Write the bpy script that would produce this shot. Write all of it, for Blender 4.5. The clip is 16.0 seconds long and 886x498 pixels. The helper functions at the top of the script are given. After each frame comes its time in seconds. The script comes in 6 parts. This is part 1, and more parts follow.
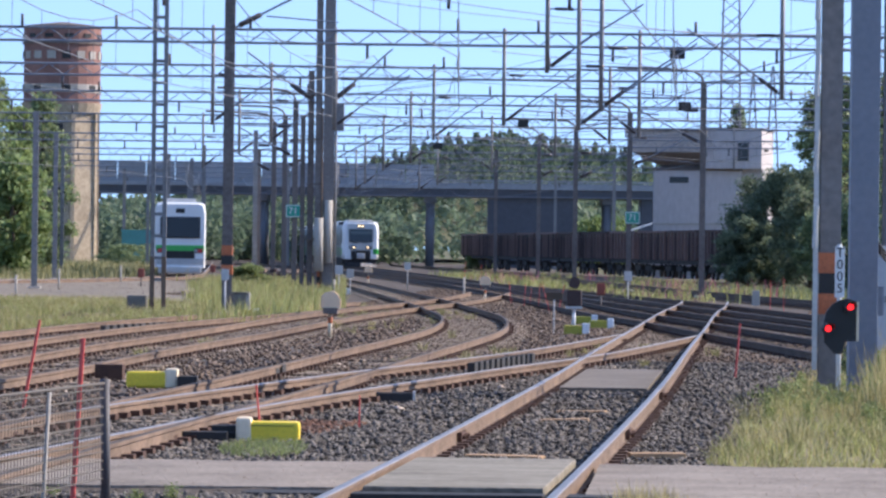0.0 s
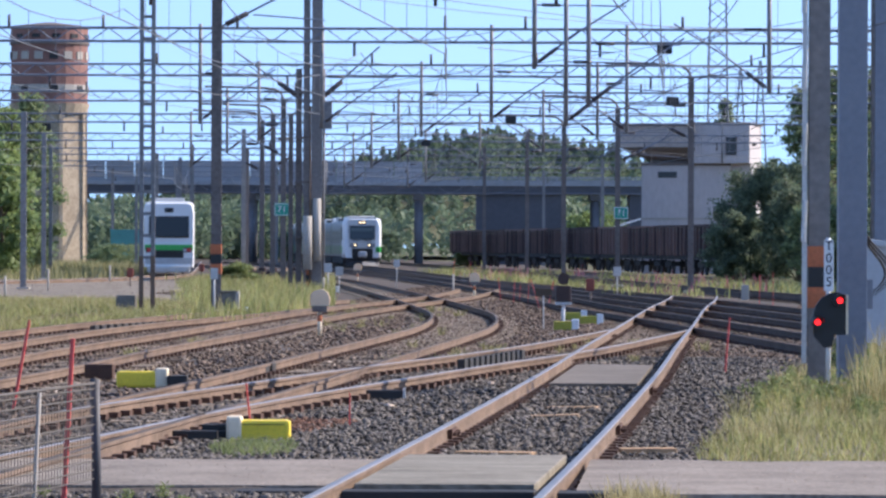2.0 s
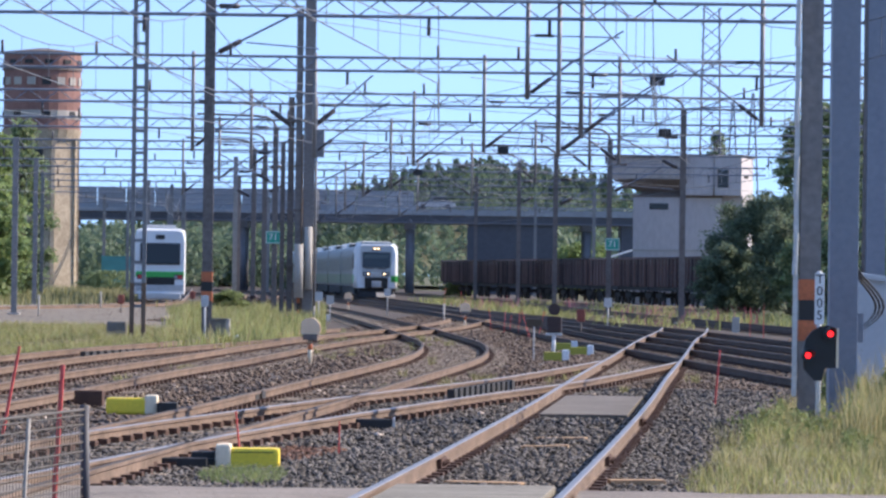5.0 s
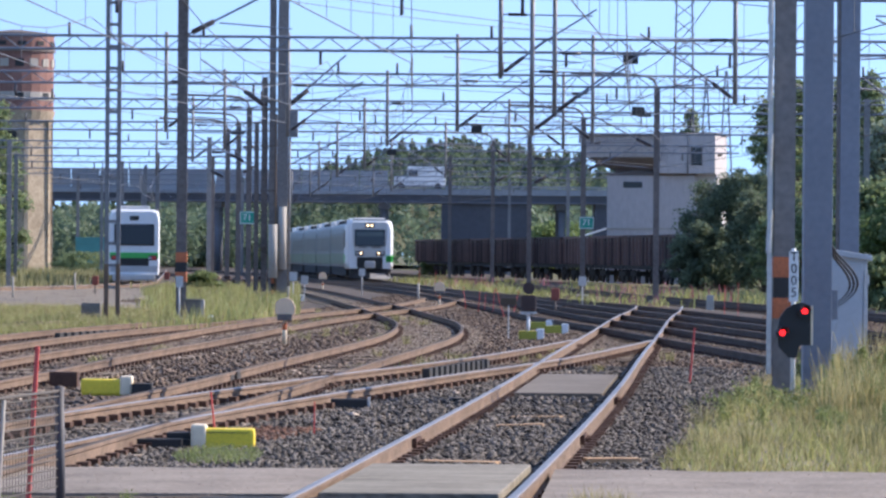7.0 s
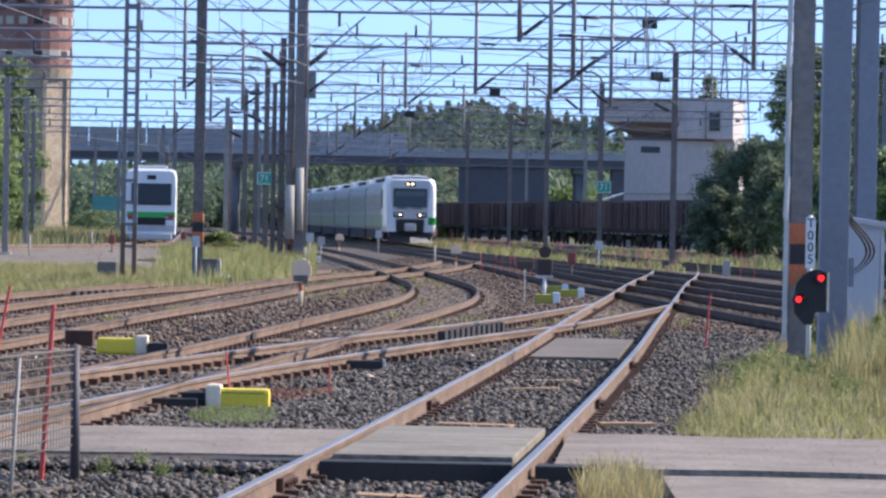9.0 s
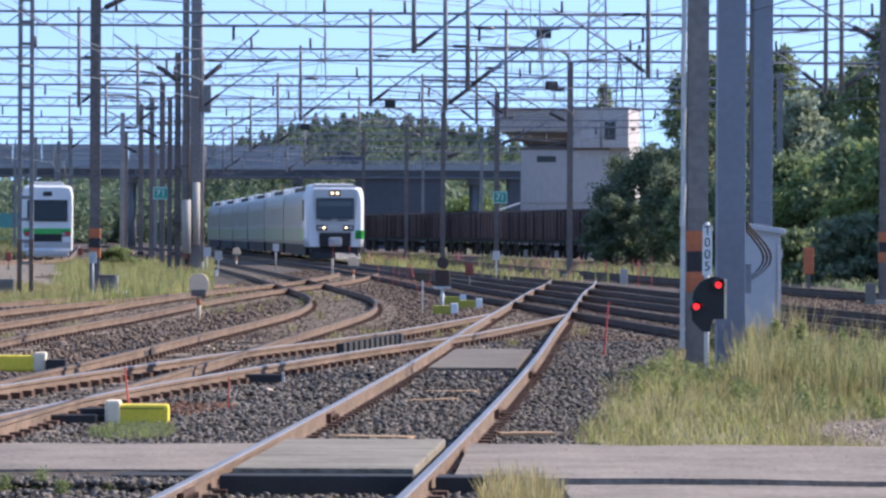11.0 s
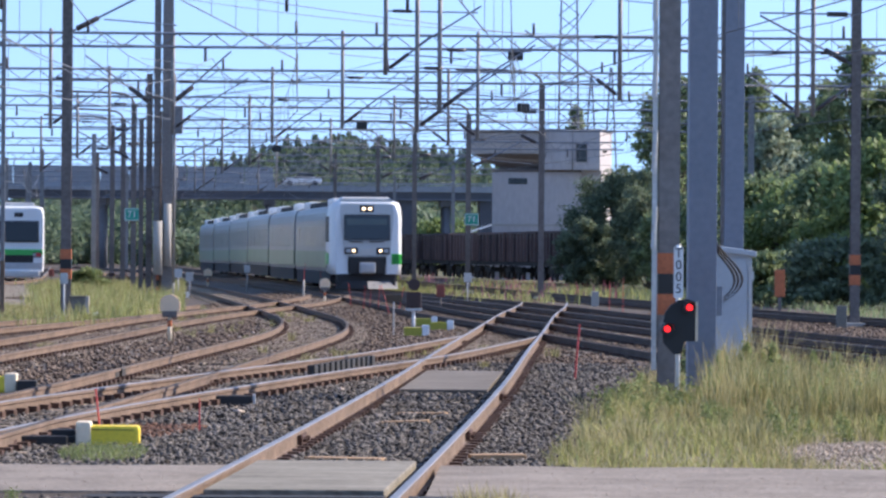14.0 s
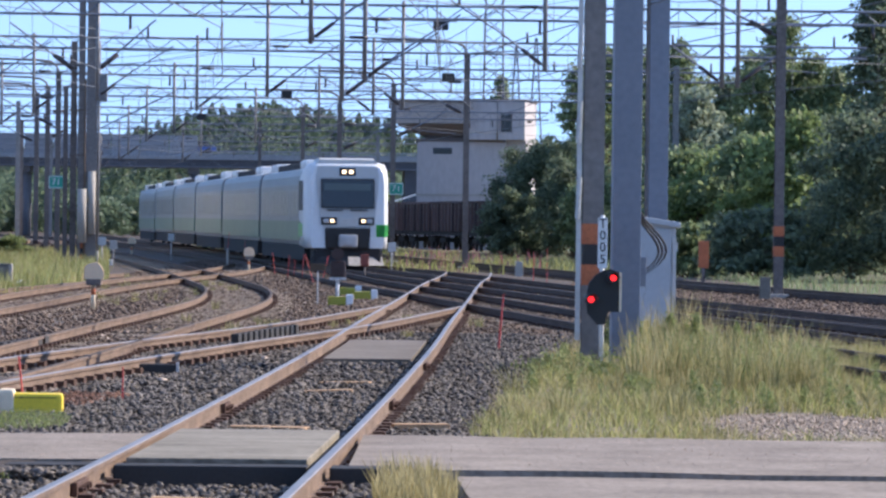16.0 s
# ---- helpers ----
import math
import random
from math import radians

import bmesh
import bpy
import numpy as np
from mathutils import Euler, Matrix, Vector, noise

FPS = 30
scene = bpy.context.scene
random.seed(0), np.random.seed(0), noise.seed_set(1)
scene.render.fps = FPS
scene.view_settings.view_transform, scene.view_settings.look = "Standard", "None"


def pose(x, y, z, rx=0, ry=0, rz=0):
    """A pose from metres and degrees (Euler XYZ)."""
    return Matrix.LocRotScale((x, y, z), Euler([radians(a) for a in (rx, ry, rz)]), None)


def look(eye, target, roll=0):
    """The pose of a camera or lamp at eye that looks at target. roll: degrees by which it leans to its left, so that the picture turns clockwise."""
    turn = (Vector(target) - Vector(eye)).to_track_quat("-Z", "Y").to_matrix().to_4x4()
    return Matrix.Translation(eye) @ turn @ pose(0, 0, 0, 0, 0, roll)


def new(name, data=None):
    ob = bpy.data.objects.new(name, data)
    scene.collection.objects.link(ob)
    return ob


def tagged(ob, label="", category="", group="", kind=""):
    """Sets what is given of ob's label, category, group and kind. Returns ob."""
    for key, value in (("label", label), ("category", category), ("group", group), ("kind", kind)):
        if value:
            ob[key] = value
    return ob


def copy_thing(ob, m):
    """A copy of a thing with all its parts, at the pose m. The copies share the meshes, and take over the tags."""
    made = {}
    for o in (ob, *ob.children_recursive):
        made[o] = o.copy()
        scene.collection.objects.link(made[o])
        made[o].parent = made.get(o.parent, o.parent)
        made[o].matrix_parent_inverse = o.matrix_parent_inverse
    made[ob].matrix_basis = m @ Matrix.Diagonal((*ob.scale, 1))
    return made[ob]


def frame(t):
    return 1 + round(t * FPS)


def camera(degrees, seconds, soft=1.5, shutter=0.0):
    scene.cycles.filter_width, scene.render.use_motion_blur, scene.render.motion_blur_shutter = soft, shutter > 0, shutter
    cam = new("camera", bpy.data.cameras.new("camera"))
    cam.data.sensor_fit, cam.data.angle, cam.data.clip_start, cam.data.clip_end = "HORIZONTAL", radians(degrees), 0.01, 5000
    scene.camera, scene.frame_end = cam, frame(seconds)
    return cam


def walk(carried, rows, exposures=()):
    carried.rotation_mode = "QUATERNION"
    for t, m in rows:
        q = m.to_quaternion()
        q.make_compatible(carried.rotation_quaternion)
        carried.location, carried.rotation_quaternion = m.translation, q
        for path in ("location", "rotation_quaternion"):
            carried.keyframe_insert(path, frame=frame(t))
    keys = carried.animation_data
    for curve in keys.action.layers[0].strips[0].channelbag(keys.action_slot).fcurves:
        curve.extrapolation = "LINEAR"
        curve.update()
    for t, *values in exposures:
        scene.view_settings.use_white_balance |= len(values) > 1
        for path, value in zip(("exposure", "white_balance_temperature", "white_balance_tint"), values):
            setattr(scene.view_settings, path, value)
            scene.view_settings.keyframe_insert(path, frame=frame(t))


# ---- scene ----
EYE = (0.0, 0.0, 1.93)
VIEW = [
    (0.0, -0.375, -0.006, 0.73),
    (0.5, -0.322, -0.117, 0.34),
    (1.0, -0.412, -0.211, 0.53),
    (1.5, -0.327, -0.239, 0.35),
    (2.0, -0.234, -0.043, 0.22),
    (2.5, -0.192, 0.167, 0.51),
    (3.0, -0.378, 0.327, -0.35),
    (3.5, -0.310, 0.367, 0.34),
    (4.0, -0.314, 0.277, 0.63),
    (4.5, -0.260, 0.281, 0.72),
    (4.7, -0.160, 0.341, 0.81),
    (6.8, 0.223, 0.102, 0.34),
    (7.0, 0.205, 0.075, 0.46),
    (7.5, 0.192, 0.032, 0.70),
    (8.0, 0.146, -0.020, 0.51),
    (8.5, -0.004, -0.222, 1.71),
    (9.0, 0.000, -0.401, 1.10),
    (9.5, 0.525, -0.339, 0.64),
    (10.0, 1.205, -0.232, 0.92),
    (10.2, 1.432, -0.277, 0.07),
    (12.3, 1.023, -0.156, 0.73),
    (12.5, 1.032, -0.180, 0.51),
    (13.0, 1.247, -0.096, 0.65),
    (13.5, 1.440, 0.090, 0.39),
    (14.0, 1.661, 0.042, 0.41),
    (14.5, 2.128, -0.293, 0.76),
    (15.0, 2.936, -0.432, 1.09),
    (15.5, 2.920, -0.490, 0.83),
    (16.0, 2.625, -0.335, 0.71),
]


def aim(yaw, pitch, roll):
    a, b = radians(yaw), radians(pitch)
    d = Vector((math.sin(a) * math.cos(b), math.cos(a) * math.cos(b), math.sin(b)))
    return look(EYE, Vector(EYE) + d * 100, roll)


cam = camera(11.2, 16.0, soft=2.6)
walk(cam, [(t, aim(y, p, r)) for t, y, p, r in VIEW], exposures=((0.0, 1.07, 6400, 14), (16.0, 1.07, 6400, 14)))

# ---- light ----
SUN_EL, SUN_AZ = radians(34), radians(74)
world = bpy.data.worlds.new("world")
scene.world = world
world.use_nodes = True
wn = world.node_tree
sky = wn.nodes.new("ShaderNodeTexSky")
sky.sky_type, sky.sun_disc = "NISHITA", False
sky.sun_elevation, sky.sun_rotation = SUN_EL, SUN_AZ
sky.air_density, sky.dust_density, sky.ozone_density = 1.0, 0.3, 3.0
wn.nodes["Background"].inputs["Strength"].default_value = 0.15
# the deeper blue of the upper sky reaches lower on this clear day
wc, wa = wn.nodes.new("ShaderNodeTexCoord"), wn.nodes.new("ShaderNodeVectorMath")
wa.operation = "ADD"
wa.inputs[1].default_value = (0, 0, 0.24)
wn.links.new(wc.outputs["Generated"], wa.inputs[0])
wn.links.new(wa.outputs["Vector"], sky.inputs["Vector"])
wn.links.new(sky.outputs["Color"], wn.nodes["Background"].inputs["Color"])
sun = new("sun", bpy.data.lights.new("sun", "SUN"))
sun.data.energy, sun.data.angle, sun.data.color = 3.3, radians(0.53), (1.0, 0.88, 0.73)
to_sun = Vector((math.sin(SUN_AZ) * math.cos(SUN_EL), math.cos(SUN_AZ) * math.cos(SUN_EL), math.sin(SUN_EL)))
sun.matrix_world = look((0, 0, 60), Vector((0, 0, 60)) - to_sun)

# ---- materials ----
def mat(name, color, rough=0.7, metal=0.0, vary=0.25, scale=3.0, bump=0.2, tint=None, fine=12.0, stretch=(1, 1, 1), per=None):
    """A weathered surface: colour broken up at two scales, roughness and relief with it."""
    m = bpy.data.materials.new(name)
    m.use_nodes = True
    n, l = m.node_tree.nodes, m.node_tree.links
    b = n["Principled BSDF"]
    co = n.new("ShaderNodeTexCoord")
    mp = n.new("ShaderNodeMapping")
    mp.inputs["Scale"].default_value = stretch
    l.new(co.outputs["Object"], mp.inputs["Vector"])
    big, small = n.new("ShaderNodeTexNoise"), n.new("ShaderNodeTexNoise")
    for x, s, d in ((big, scale, 4), (small, scale * fine, 6)):
        x.inputs["Scale"].default_value, x.inputs["Detail"].default_value = s, d
        l.new(mp.outputs["Vector"], x.inputs["Vector"])
    dark = [c * (1 - vary) for c in color]
    lite = list(tint) if tint else [min(1, c * (1 + vary)) for c in color]
    r1 = n.new("ShaderNodeValToRGB")
    r1.color_ramp.elements[0].position, r1.color_ramp.elements[1].position = 0.32, 0.68
    r1.color_ramp.elements[0].color, r1.color_ramp.elements[1].color = (*dark, 1), (*lite, 1)
    mix = n.new("ShaderNodeMath")
    mix.operation = "MULTIPLY_ADD"
    l.new(small.outputs["Fac"], mix.inputs[0])
    mix.inputs[1].default_value = 0.55
    half = n.new("ShaderNodeMath")
    half.operation = "MULTIPLY"
    half.inputs[1].default_value = 0.45
    l.new(big.outputs["Fac"], half.inputs[0])
    l.new(half.outputs[0], mix.inputs[2])
    out = mix.outputs[0]
    if per:
        info = n.new("ShaderNodeNewGeometry" if per == "island" else "ShaderNodeObjectInfo")
        add = n.new("ShaderNodeMath")
        add.operation = "MULTIPLY_ADD"
        l.new(info.outputs["Random Per Island" if per == "island" else "Random"], add.inputs[0])
        add.inputs[1].default_value = 0.7
        sub = n.new("ShaderNodeMath")
        sub.operation = "SUBTRACT"
        l.new(out, sub.inputs[0])
        sub.inputs[1].default_value = 0.35
        l.new(sub.outputs[0], add.inputs[2])
        out = add.outputs[0]
    l.new(out, r1.inputs["Fac"])
    l.new(r1.outputs["Color"], b.inputs["Base Color"])
    b.inputs["Metallic"].default_value = metal
    rr = n.new("ShaderNodeMapRange")
    rr.inputs["To Min"].default_value, rr.inputs["To Max"].default_value = max(0.05, rough - 0.12), min(1, rough + 0.12)
    l.new(small.outputs["Fac"], rr.inputs["Value"])
    l.new(rr.outputs["Result"], b.inputs["Roughness"])
    if bump:
        bp = n.new("ShaderNodeBump")
        bp.inputs["Strength"].default_value, bp.inputs["Distance"].default_value = bump, 0.02
        l.new(small.outputs["Fac"], bp.inputs["Height"])
        l.new(bp.outputs["Normal"], b.inputs["Normal"])
    return m


def glow(name, color, power):
    m = bpy.data.materials.new(name)
    m.use_nodes = True
    b = m.node_tree.nodes["Principled BSDF"]
    b.inputs["Base Color"].default_value = (*color, 1)
    b.inputs["Emission Color"].default_value = (*color, 1)
    b.inputs["Emission Strength"].default_value = power
    return m


def leafy(name, color, lite, vary=0.35):
    m = mat(name, color, 0.6, 0, vary, 0.6, 0.0, tint=lite, fine=5, per="island")
    n, l = m.node_tree.nodes, m.node_tree.links
    b = n["Principled BSDF"]
    tr = n.new("ShaderNodeBsdfTranslucent")
    sh = n.new("ShaderNodeMixShader")
    sh.inputs[0].default_value = 0.5
    src = b.inputs["Base Color"].links[0].from_socket
    l.new(src, tr.inputs["Color"])
    l.new(b.outputs[0], sh.inputs[1])
    l.new(tr.outputs[0], sh.inputs[2])
    l.new(sh.outputs[0], n["Material Output"].inputs["Surface"])
    return m


M_BALLAST = mat("ballast", (0.062, 0.050, 0.043), 0.95, 0, 0.45, 0.5, 0.6, tint=(0.13, 0.098, 0.076), fine=40)
M_STONE = mat("ballast_stone", (0.066, 0.056, 0.049), 0.9, 0, 0.35, 2, 0.2, tint=(0.19, 0.168, 0.15), per="island")
M_STAIN = mat("rust_stained_stone", (0.11, 0.05, 0.03), 0.9, 0, 0.35, 2, 0.2, tint=(0.20, 0.10, 0.065), per="island")
M_GRIT = mat("pale_grit", (0.36, 0.285, 0.225), 0.95, 0, 0.25, 2, 0.2, tint=(0.56, 0.46, 0.375), per="island")
M_STONE_RUST = mat("rusty_stone", (0.115, 0.078, 0.058), 0.9, 0, 0.35, 2, 0.2, tint=(0.22, 0.16, 0.122), per="island")
M_SOIL = mat("sandy_soil", (0.17, 0.14, 0.105), 0.95, 0, 0.35, 0.6, 0.4, tint=(0.31, 0.26, 0.20), fine=30)
M_FIELD = mat("meadow_ground", (0.085, 0.09, 0.035), 0.95, 0, 0.4, 0.12, 0.3, tint=(0.19, 0.175, 0.08), fine=25)
M_ROAD = mat("worn_asphalt", (0.205, 0.17, 0.14), 0.95, 0, 0.34, 1.3, 0.6, tint=(0.36, 0.305, 0.255), fine=14)
M_DECK = mat("crossing_deck", (0.17, 0.15, 0.115), 0.9, 0, 0.35, 1.8, 0.4, tint=(0.36, 0.325, 0.265), fine=10, stretch=(0.6, 2, 1))
M_RUST = mat("rail_rust", (0.145, 0.094, 0.066), 0.85, 0.05, 0.38, 1.2, 0.3, tint=(0.285, 0.20, 0.145), fine=14)
M_STEEL = mat("rail_head", (0.34, 0.32, 0.31), 0.48, 0.75, 0.2, 0.8, 0.02, fine=10)
# Dull head; for the main lines the dark of mirrored trees is in it.
M_DARKHEAD = mat("dull_rail_head", (0.10, 0.085, 0.08), 0.8, 0.0, 0.25, 0.8, 0.05, fine=10)
M_DARKHEAD.node_tree.nodes["Principled BSDF"].inputs["Specular IOR Level"].default_value = 0.12
# Rail rust darkened for main line rails whose visible sides lie in shade.
M_SHADED_RUST = mat("shaded_rail_rust", (0.085, 0.065, 0.058), 0.9, 0.0, 0.35, 1.2, 0.3, tint=(0.16, 0.12, 0.10), fine=14)
M_SLEEPER = mat("timber_sleeper", (0.16, 0.115, 0.08), 0.9, 0, 0.4, 1.5, 0.4, tint=(0.33, 0.26, 0.19), fine=20, stretch=(0.3, 3, 3), per="object")
M_TAR = mat("dark_plate", (0.030, 0.029, 0.030), 0.75, 0, 0.3, 3, 0.2)
M_FAST = mat("rusty_fastening", (0.085, 0.045, 0.032), 0.9, 0.1, 0.4, 4, 0.2)
# Weathered steel, lightened and blued for the haze over the distance.
M_MAST = mat("weathered_mast", (0.21, 0.21, 0.225), 0.6, 0.25, 0.3, 0.6, 0.1, tint=(0.31, 0.305, 0.31))
M_BROWN = mat("brown_mast", (0.14, 0.12, 0.115), 0.75, 0.1, 0.35, 0.8, 0.15, tint=(0.24, 0.205, 0.19))
M_GREY = mat("galvanised_post", (0.20, 0.225, 0.28), 0.55, 0.3, 0.10, 0.9, 0.05, tint=(0.25, 0.275, 0.33))
M_BEAM = mat("lattice_steel", (0.19, 0.21, 0.26), 0.6, 0.2, 0.2, 1, 0.05)
# Grey instead of dark metal: distance haze is mixed into this colour.
M_WIRE = mat("wire", (0.15, 0.16, 0.18), 0.6, 0.4, 0.1, 2, 0)
M_INSUL = mat("insulator", (0.06, 0.05, 0.055), 0.35, 0, 0.2, 4, 0)
M_ORANGE = mat("orange_band", (0.50, 0.15, 0.065), 0.75, 0, 0.3, 2.5, 0.1)
M_BLACK = mat("black_paint", (0.018, 0.018, 0.02), 0.5, 0, 0.2, 3, 0.05)
M_CONC = mat("concrete", (0.42, 0.39, 0.35), 0.9, 0, 0.2, 0.8, 0.3, fine=20)
M_WHITE = mat("white_paint", (0.80, 0.81, 0.82), 0.35, 0, 0.05, 0.7, 0.02)
M_DIRTY = mat("dirty_white", (0.55, 0.55, 0.54), 0.5, 0, 0.15, 0.5, 0.05, stretch=(1, 1, 3))
# White train sides; the shade on the near side is in this colour.
M_SHADED_SIDE = mat("shaded_train_side", (0.165, 0.195, 0.225), 0.35, 0, 0.14, 0.4, 0.02, tint=(0.225, 0.255, 0.28), stretch=(1, 1, 0.25))
M_GREEN = mat("green_stripe", (0.05, 0.46, 0.10), 0.35, 0, 0.1, 0.7, 0.02)
M_PALEGREEN = mat("pale_green_skirt", (0.125, 0.20, 0.12), 0.4, 0, 0.25, 0.5, 0.02)
M_GLASS = mat("dark_glazing", (0.02, 0.025, 0.03), 0.12, 0, 0.1, 1, 0)
M_CABGLASS = mat("laminated_glass", (0.055, 0.07, 0.08), 0.08, 0, 0.1, 1, 0)
M_TINTED = mat("tinted_side_glass", (0.13, 0.145, 0.16), 0.3, 0, 0.1, 1, 0)
M_UNDER = mat("underframe", (0.035, 0.033, 0.035), 0.8, 0.1, 0.3, 2, 0.1)
M_CREAM = mat("cream_enamel", (0.86, 0.72, 0.52), 0.5, 0, 0.1, 2, 0.05)
# Cream enamel with the warm sunlight on it mixed into the colour.
M_SUNLIT_ENAMEL = mat("sunlit_enamel", (0.86, 0.63, 0.42), 0.5, 0, 0.1, 2, 0.05)
M_YELLOW = mat("yellow_paint", (0.84, 0.64, 0.05), 0.5, 0, 0.15, 3, 0.05)
# The yellow paint as it looks in shade, mixed as its own colour.
M_SHADED_YELLOW = mat("shaded_yellow", (0.42, 0.38, 0.05), 0.6, 0, 0.15, 3, 0.05)
M_PLANK = mat("plank", (0.42, 0.27, 0.15), 0.85, 0, 0.3, 2, 0.2, fine=10)
M_BOARD = mat("grey_board_deck", (0.135, 0.112, 0.092), 0.9, 0, 0.25, 1.0, 0.3, tint=(0.22, 0.19, 0.16), fine=14)
M_FENCE = mat("dull_fence_wire", (0.12, 0.105, 0.09), 0.7, 0.2, 0.2, 2, 0.05)
M_POSTDARK = mat("dark_post", (0.075, 0.075, 0.085), 0.6, 0.2, 0.3, 2, 0.1)
M_GREYBLOCK = mat("stained_concrete", (0.20, 0.185, 0.16), 0.95, 0, 0.3, 1.5, 0.3)
M_FACE = mat("grey_front", (0.54, 0.54, 0.53), 0.45, 0, 0.06, 0.7, 0.02)
M_TEAL = mat("teal_paint", (0.10, 0.32, 0.30), 0.6, 0, 0.2, 1, 0.05)
M_STAIN2 = mat("rust_red_paint", (0.26, 0.07, 0.05), 0.7, 0, 0.25, 3, 0.1)
M_RED = mat("red_stick", (0.60, 0.085, 0.075), 0.6, 0, 0.3, 4, 0.05)
M_BRICK = mat("tower_brick", (0.21, 0.105, 0.092), 0.9, 0, 0.3, 0.5, 0.3, tint=(0.35, 0.19, 0.16), fine=18)
M_PLASTER = mat("tower_plaster", (0.36, 0.285, 0.20), 0.9, 0, 0.3, 0.3, 0.2, tint=(0.52, 0.43, 0.32), fine=10)
M_WALL = mat("pale_render", (0.50, 0.465, 0.47), 0.85, 0, 0.14, 0.3, 0.15, fine=14, stretch=(1, 1, 0.4))
M_DKWALL = mat("dark_cladding", (0.16, 0.13, 0.12), 0.8, 0, 0.3, 0.6, 0.1)
# Lifted above the steel's own tone to carry the distance haze.
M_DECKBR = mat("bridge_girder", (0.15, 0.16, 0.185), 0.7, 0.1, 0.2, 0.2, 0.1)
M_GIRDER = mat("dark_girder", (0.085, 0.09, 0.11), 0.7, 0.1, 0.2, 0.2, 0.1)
M_PARAPET = mat("bridge_parapet", (0.30, 0.32, 0.35), 0.7, 0, 0.15, 0.2, 0.05)
# Rusty red, paled in the colour for the haze before the wagons.
M_WAGON = mat("wagon_rust", (0.12, 0.078, 0.075), 0.85, 0, 0.35, 0.6, 0.15, tint=(0.21, 0.13, 0.115), per="object")
M_LEAF = leafy("leaf", (0.205, 0.27, 0.13), (0.315, 0.39, 0.20), 0.25)
M_LEAF_DARK = leafy("leaf_dark", (0.15, 0.20, 0.135), (0.235, 0.295, 0.185), 0.25)
M_LEAF_PALE = leafy("leaf_pale", (0.32, 0.38, 0.27), (0.48, 0.55, 0.40))
M_LEAF_LIME = leafy("leaf_lime", (0.20, 0.27, 0.10), (0.29, 0.38, 0.15), 0.25)
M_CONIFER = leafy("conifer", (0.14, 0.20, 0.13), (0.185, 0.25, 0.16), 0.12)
M_BARK = mat("bark", (0.11, 0.085, 0.065), 0.95, 0, 0.4, 2, 0.5)
M_GRASS = leafy("grass", (0.25, 0.25, 0.10), (0.46, 0.42, 0.21))
M_HERB = leafy("herb", (0.19, 0.245, 0.09), (0.33, 0.38, 0.155), 0.25)
M_MEADOW = leafy("meadow", (0.27, 0.30, 0.09), (0.46, 0.47, 0.18))
M_STRAW = leafy("straw", (0.36, 0.31, 0.13), (0.55, 0.47, 0.24))
M_PINK = leafy("fireweed", (0.36, 0.12, 0.18), (0.50, 0.22, 0.26))
M_LAMP = glow("lamp_on", (1.0, 0.74, 0.45), 1.6)
M_REDLAMP = glow("red_lamp", (1.0, 0.02, 0.025), 1.15)
M_SIGNGREEN = mat("sign_green", (0.03, 0.33, 0.24), 0.5, 0, 0.1, 2, 0)
M_NAVY = mat("car_navy", (0.03, 0.04, 0.075), 0.35, 0.3, 0.1, 1, 0)
M_BLUE = mat("car_blue", (0.05, 0.12, 0.40), 0.3, 0.3, 0.1, 1, 0)

M_MASTWARM = mat("mast_taupe", (0.20, 0.18, 0.175), 0.7, 0.2, 0.25, 0.8, 0.1, tint=(0.29, 0.265, 0.255))
M_CABINET = mat("cabinet_grey", (0.42, 0.46, 0.50), 0.5, 0.1, 0.08, 1.2, 0.03)
M_BROWN2 = mat("dark_brown_housing", (0.06, 0.035, 0.032), 0.6, 0.1, 0.3, 4, 0.1)
M_CHROME = mat("dull_metal", (0.45, 0.46, 0.48), 0.4, 0.3, 0.2, 3, 0.05)
M_PALEDARK = mat("blind", (0.10, 0.13, 0.13), 0.6, 0, 0.1, 2, 0)
M_TAIL = mat("tail_lens", (0.6, 0.05, 0.05), 0.3, 0, 0.05, 2, 0)
M_SCREEN = mat("screen_panel", (0.27, 0.30, 0.34), 0.5, 0, 0.15, 0.3, 0.02, per="object")
M_WALL2 = mat("grey_board", (0.42, 0.37, 0.34), 0.85, 0, 0.25, 0.4, 0.1, fine=10)


# ---- building blocks ----
def part(name, bm, material, parent=None, label=""):
    me = bpy.data.meshes.new(name)
    bm.to_mesh(me)
    bm.free()
    for m in (material if isinstance(material, (list, tuple)) else [material]):
        me.materials.append(m)
    ob = new(name, me)
    ob.parent = parent
    if label:
        ob["label"] = label
    return ob


def thing(name, label, category, group="", kind="", at=(0, 0, 0), turn=0):
    ob = new(name)
    ob.empty_display_size = 0.2
    ob.matrix_basis = pose(*at, 0, 0, turn)
    return tagged(ob, label, category, group, kind)


def box(bm, x0, x1, y0, y1, z0, z1, bevel=0.0, turn=None, mi=0):
    r = bmesh.ops.create_cube(bm, size=1, matrix=Matrix.Translation(((x0 + x1) / 2, (y0 + y1) / 2, (z0 + z1) / 2)) @ Matrix.Diagonal((x1 - x0, y1 - y0, z1 - z0, 1)))
    vs = r["verts"]
    if turn is not None:
        bmesh.ops.transform(bm, matrix=turn, verts=vs)
    fs = list({f for v in vs for f in v.link_faces})
    if bevel:
        es = list({e for v in vs for e in v.link_edges})
        fs = bmesh.ops.bevel(bm, geom=es, offset=bevel, segments=2, affect="EDGES", profile=0.6)["faces"] + [f for f in fs if f.is_valid]
    for f in fs:
        f.material_index = mi
    return vs


def boxes(*specs, bevel=0.0):
    bm = bmesh.new()
    for s in specs:
        box(bm, *s, bevel=bevel)
    return bm


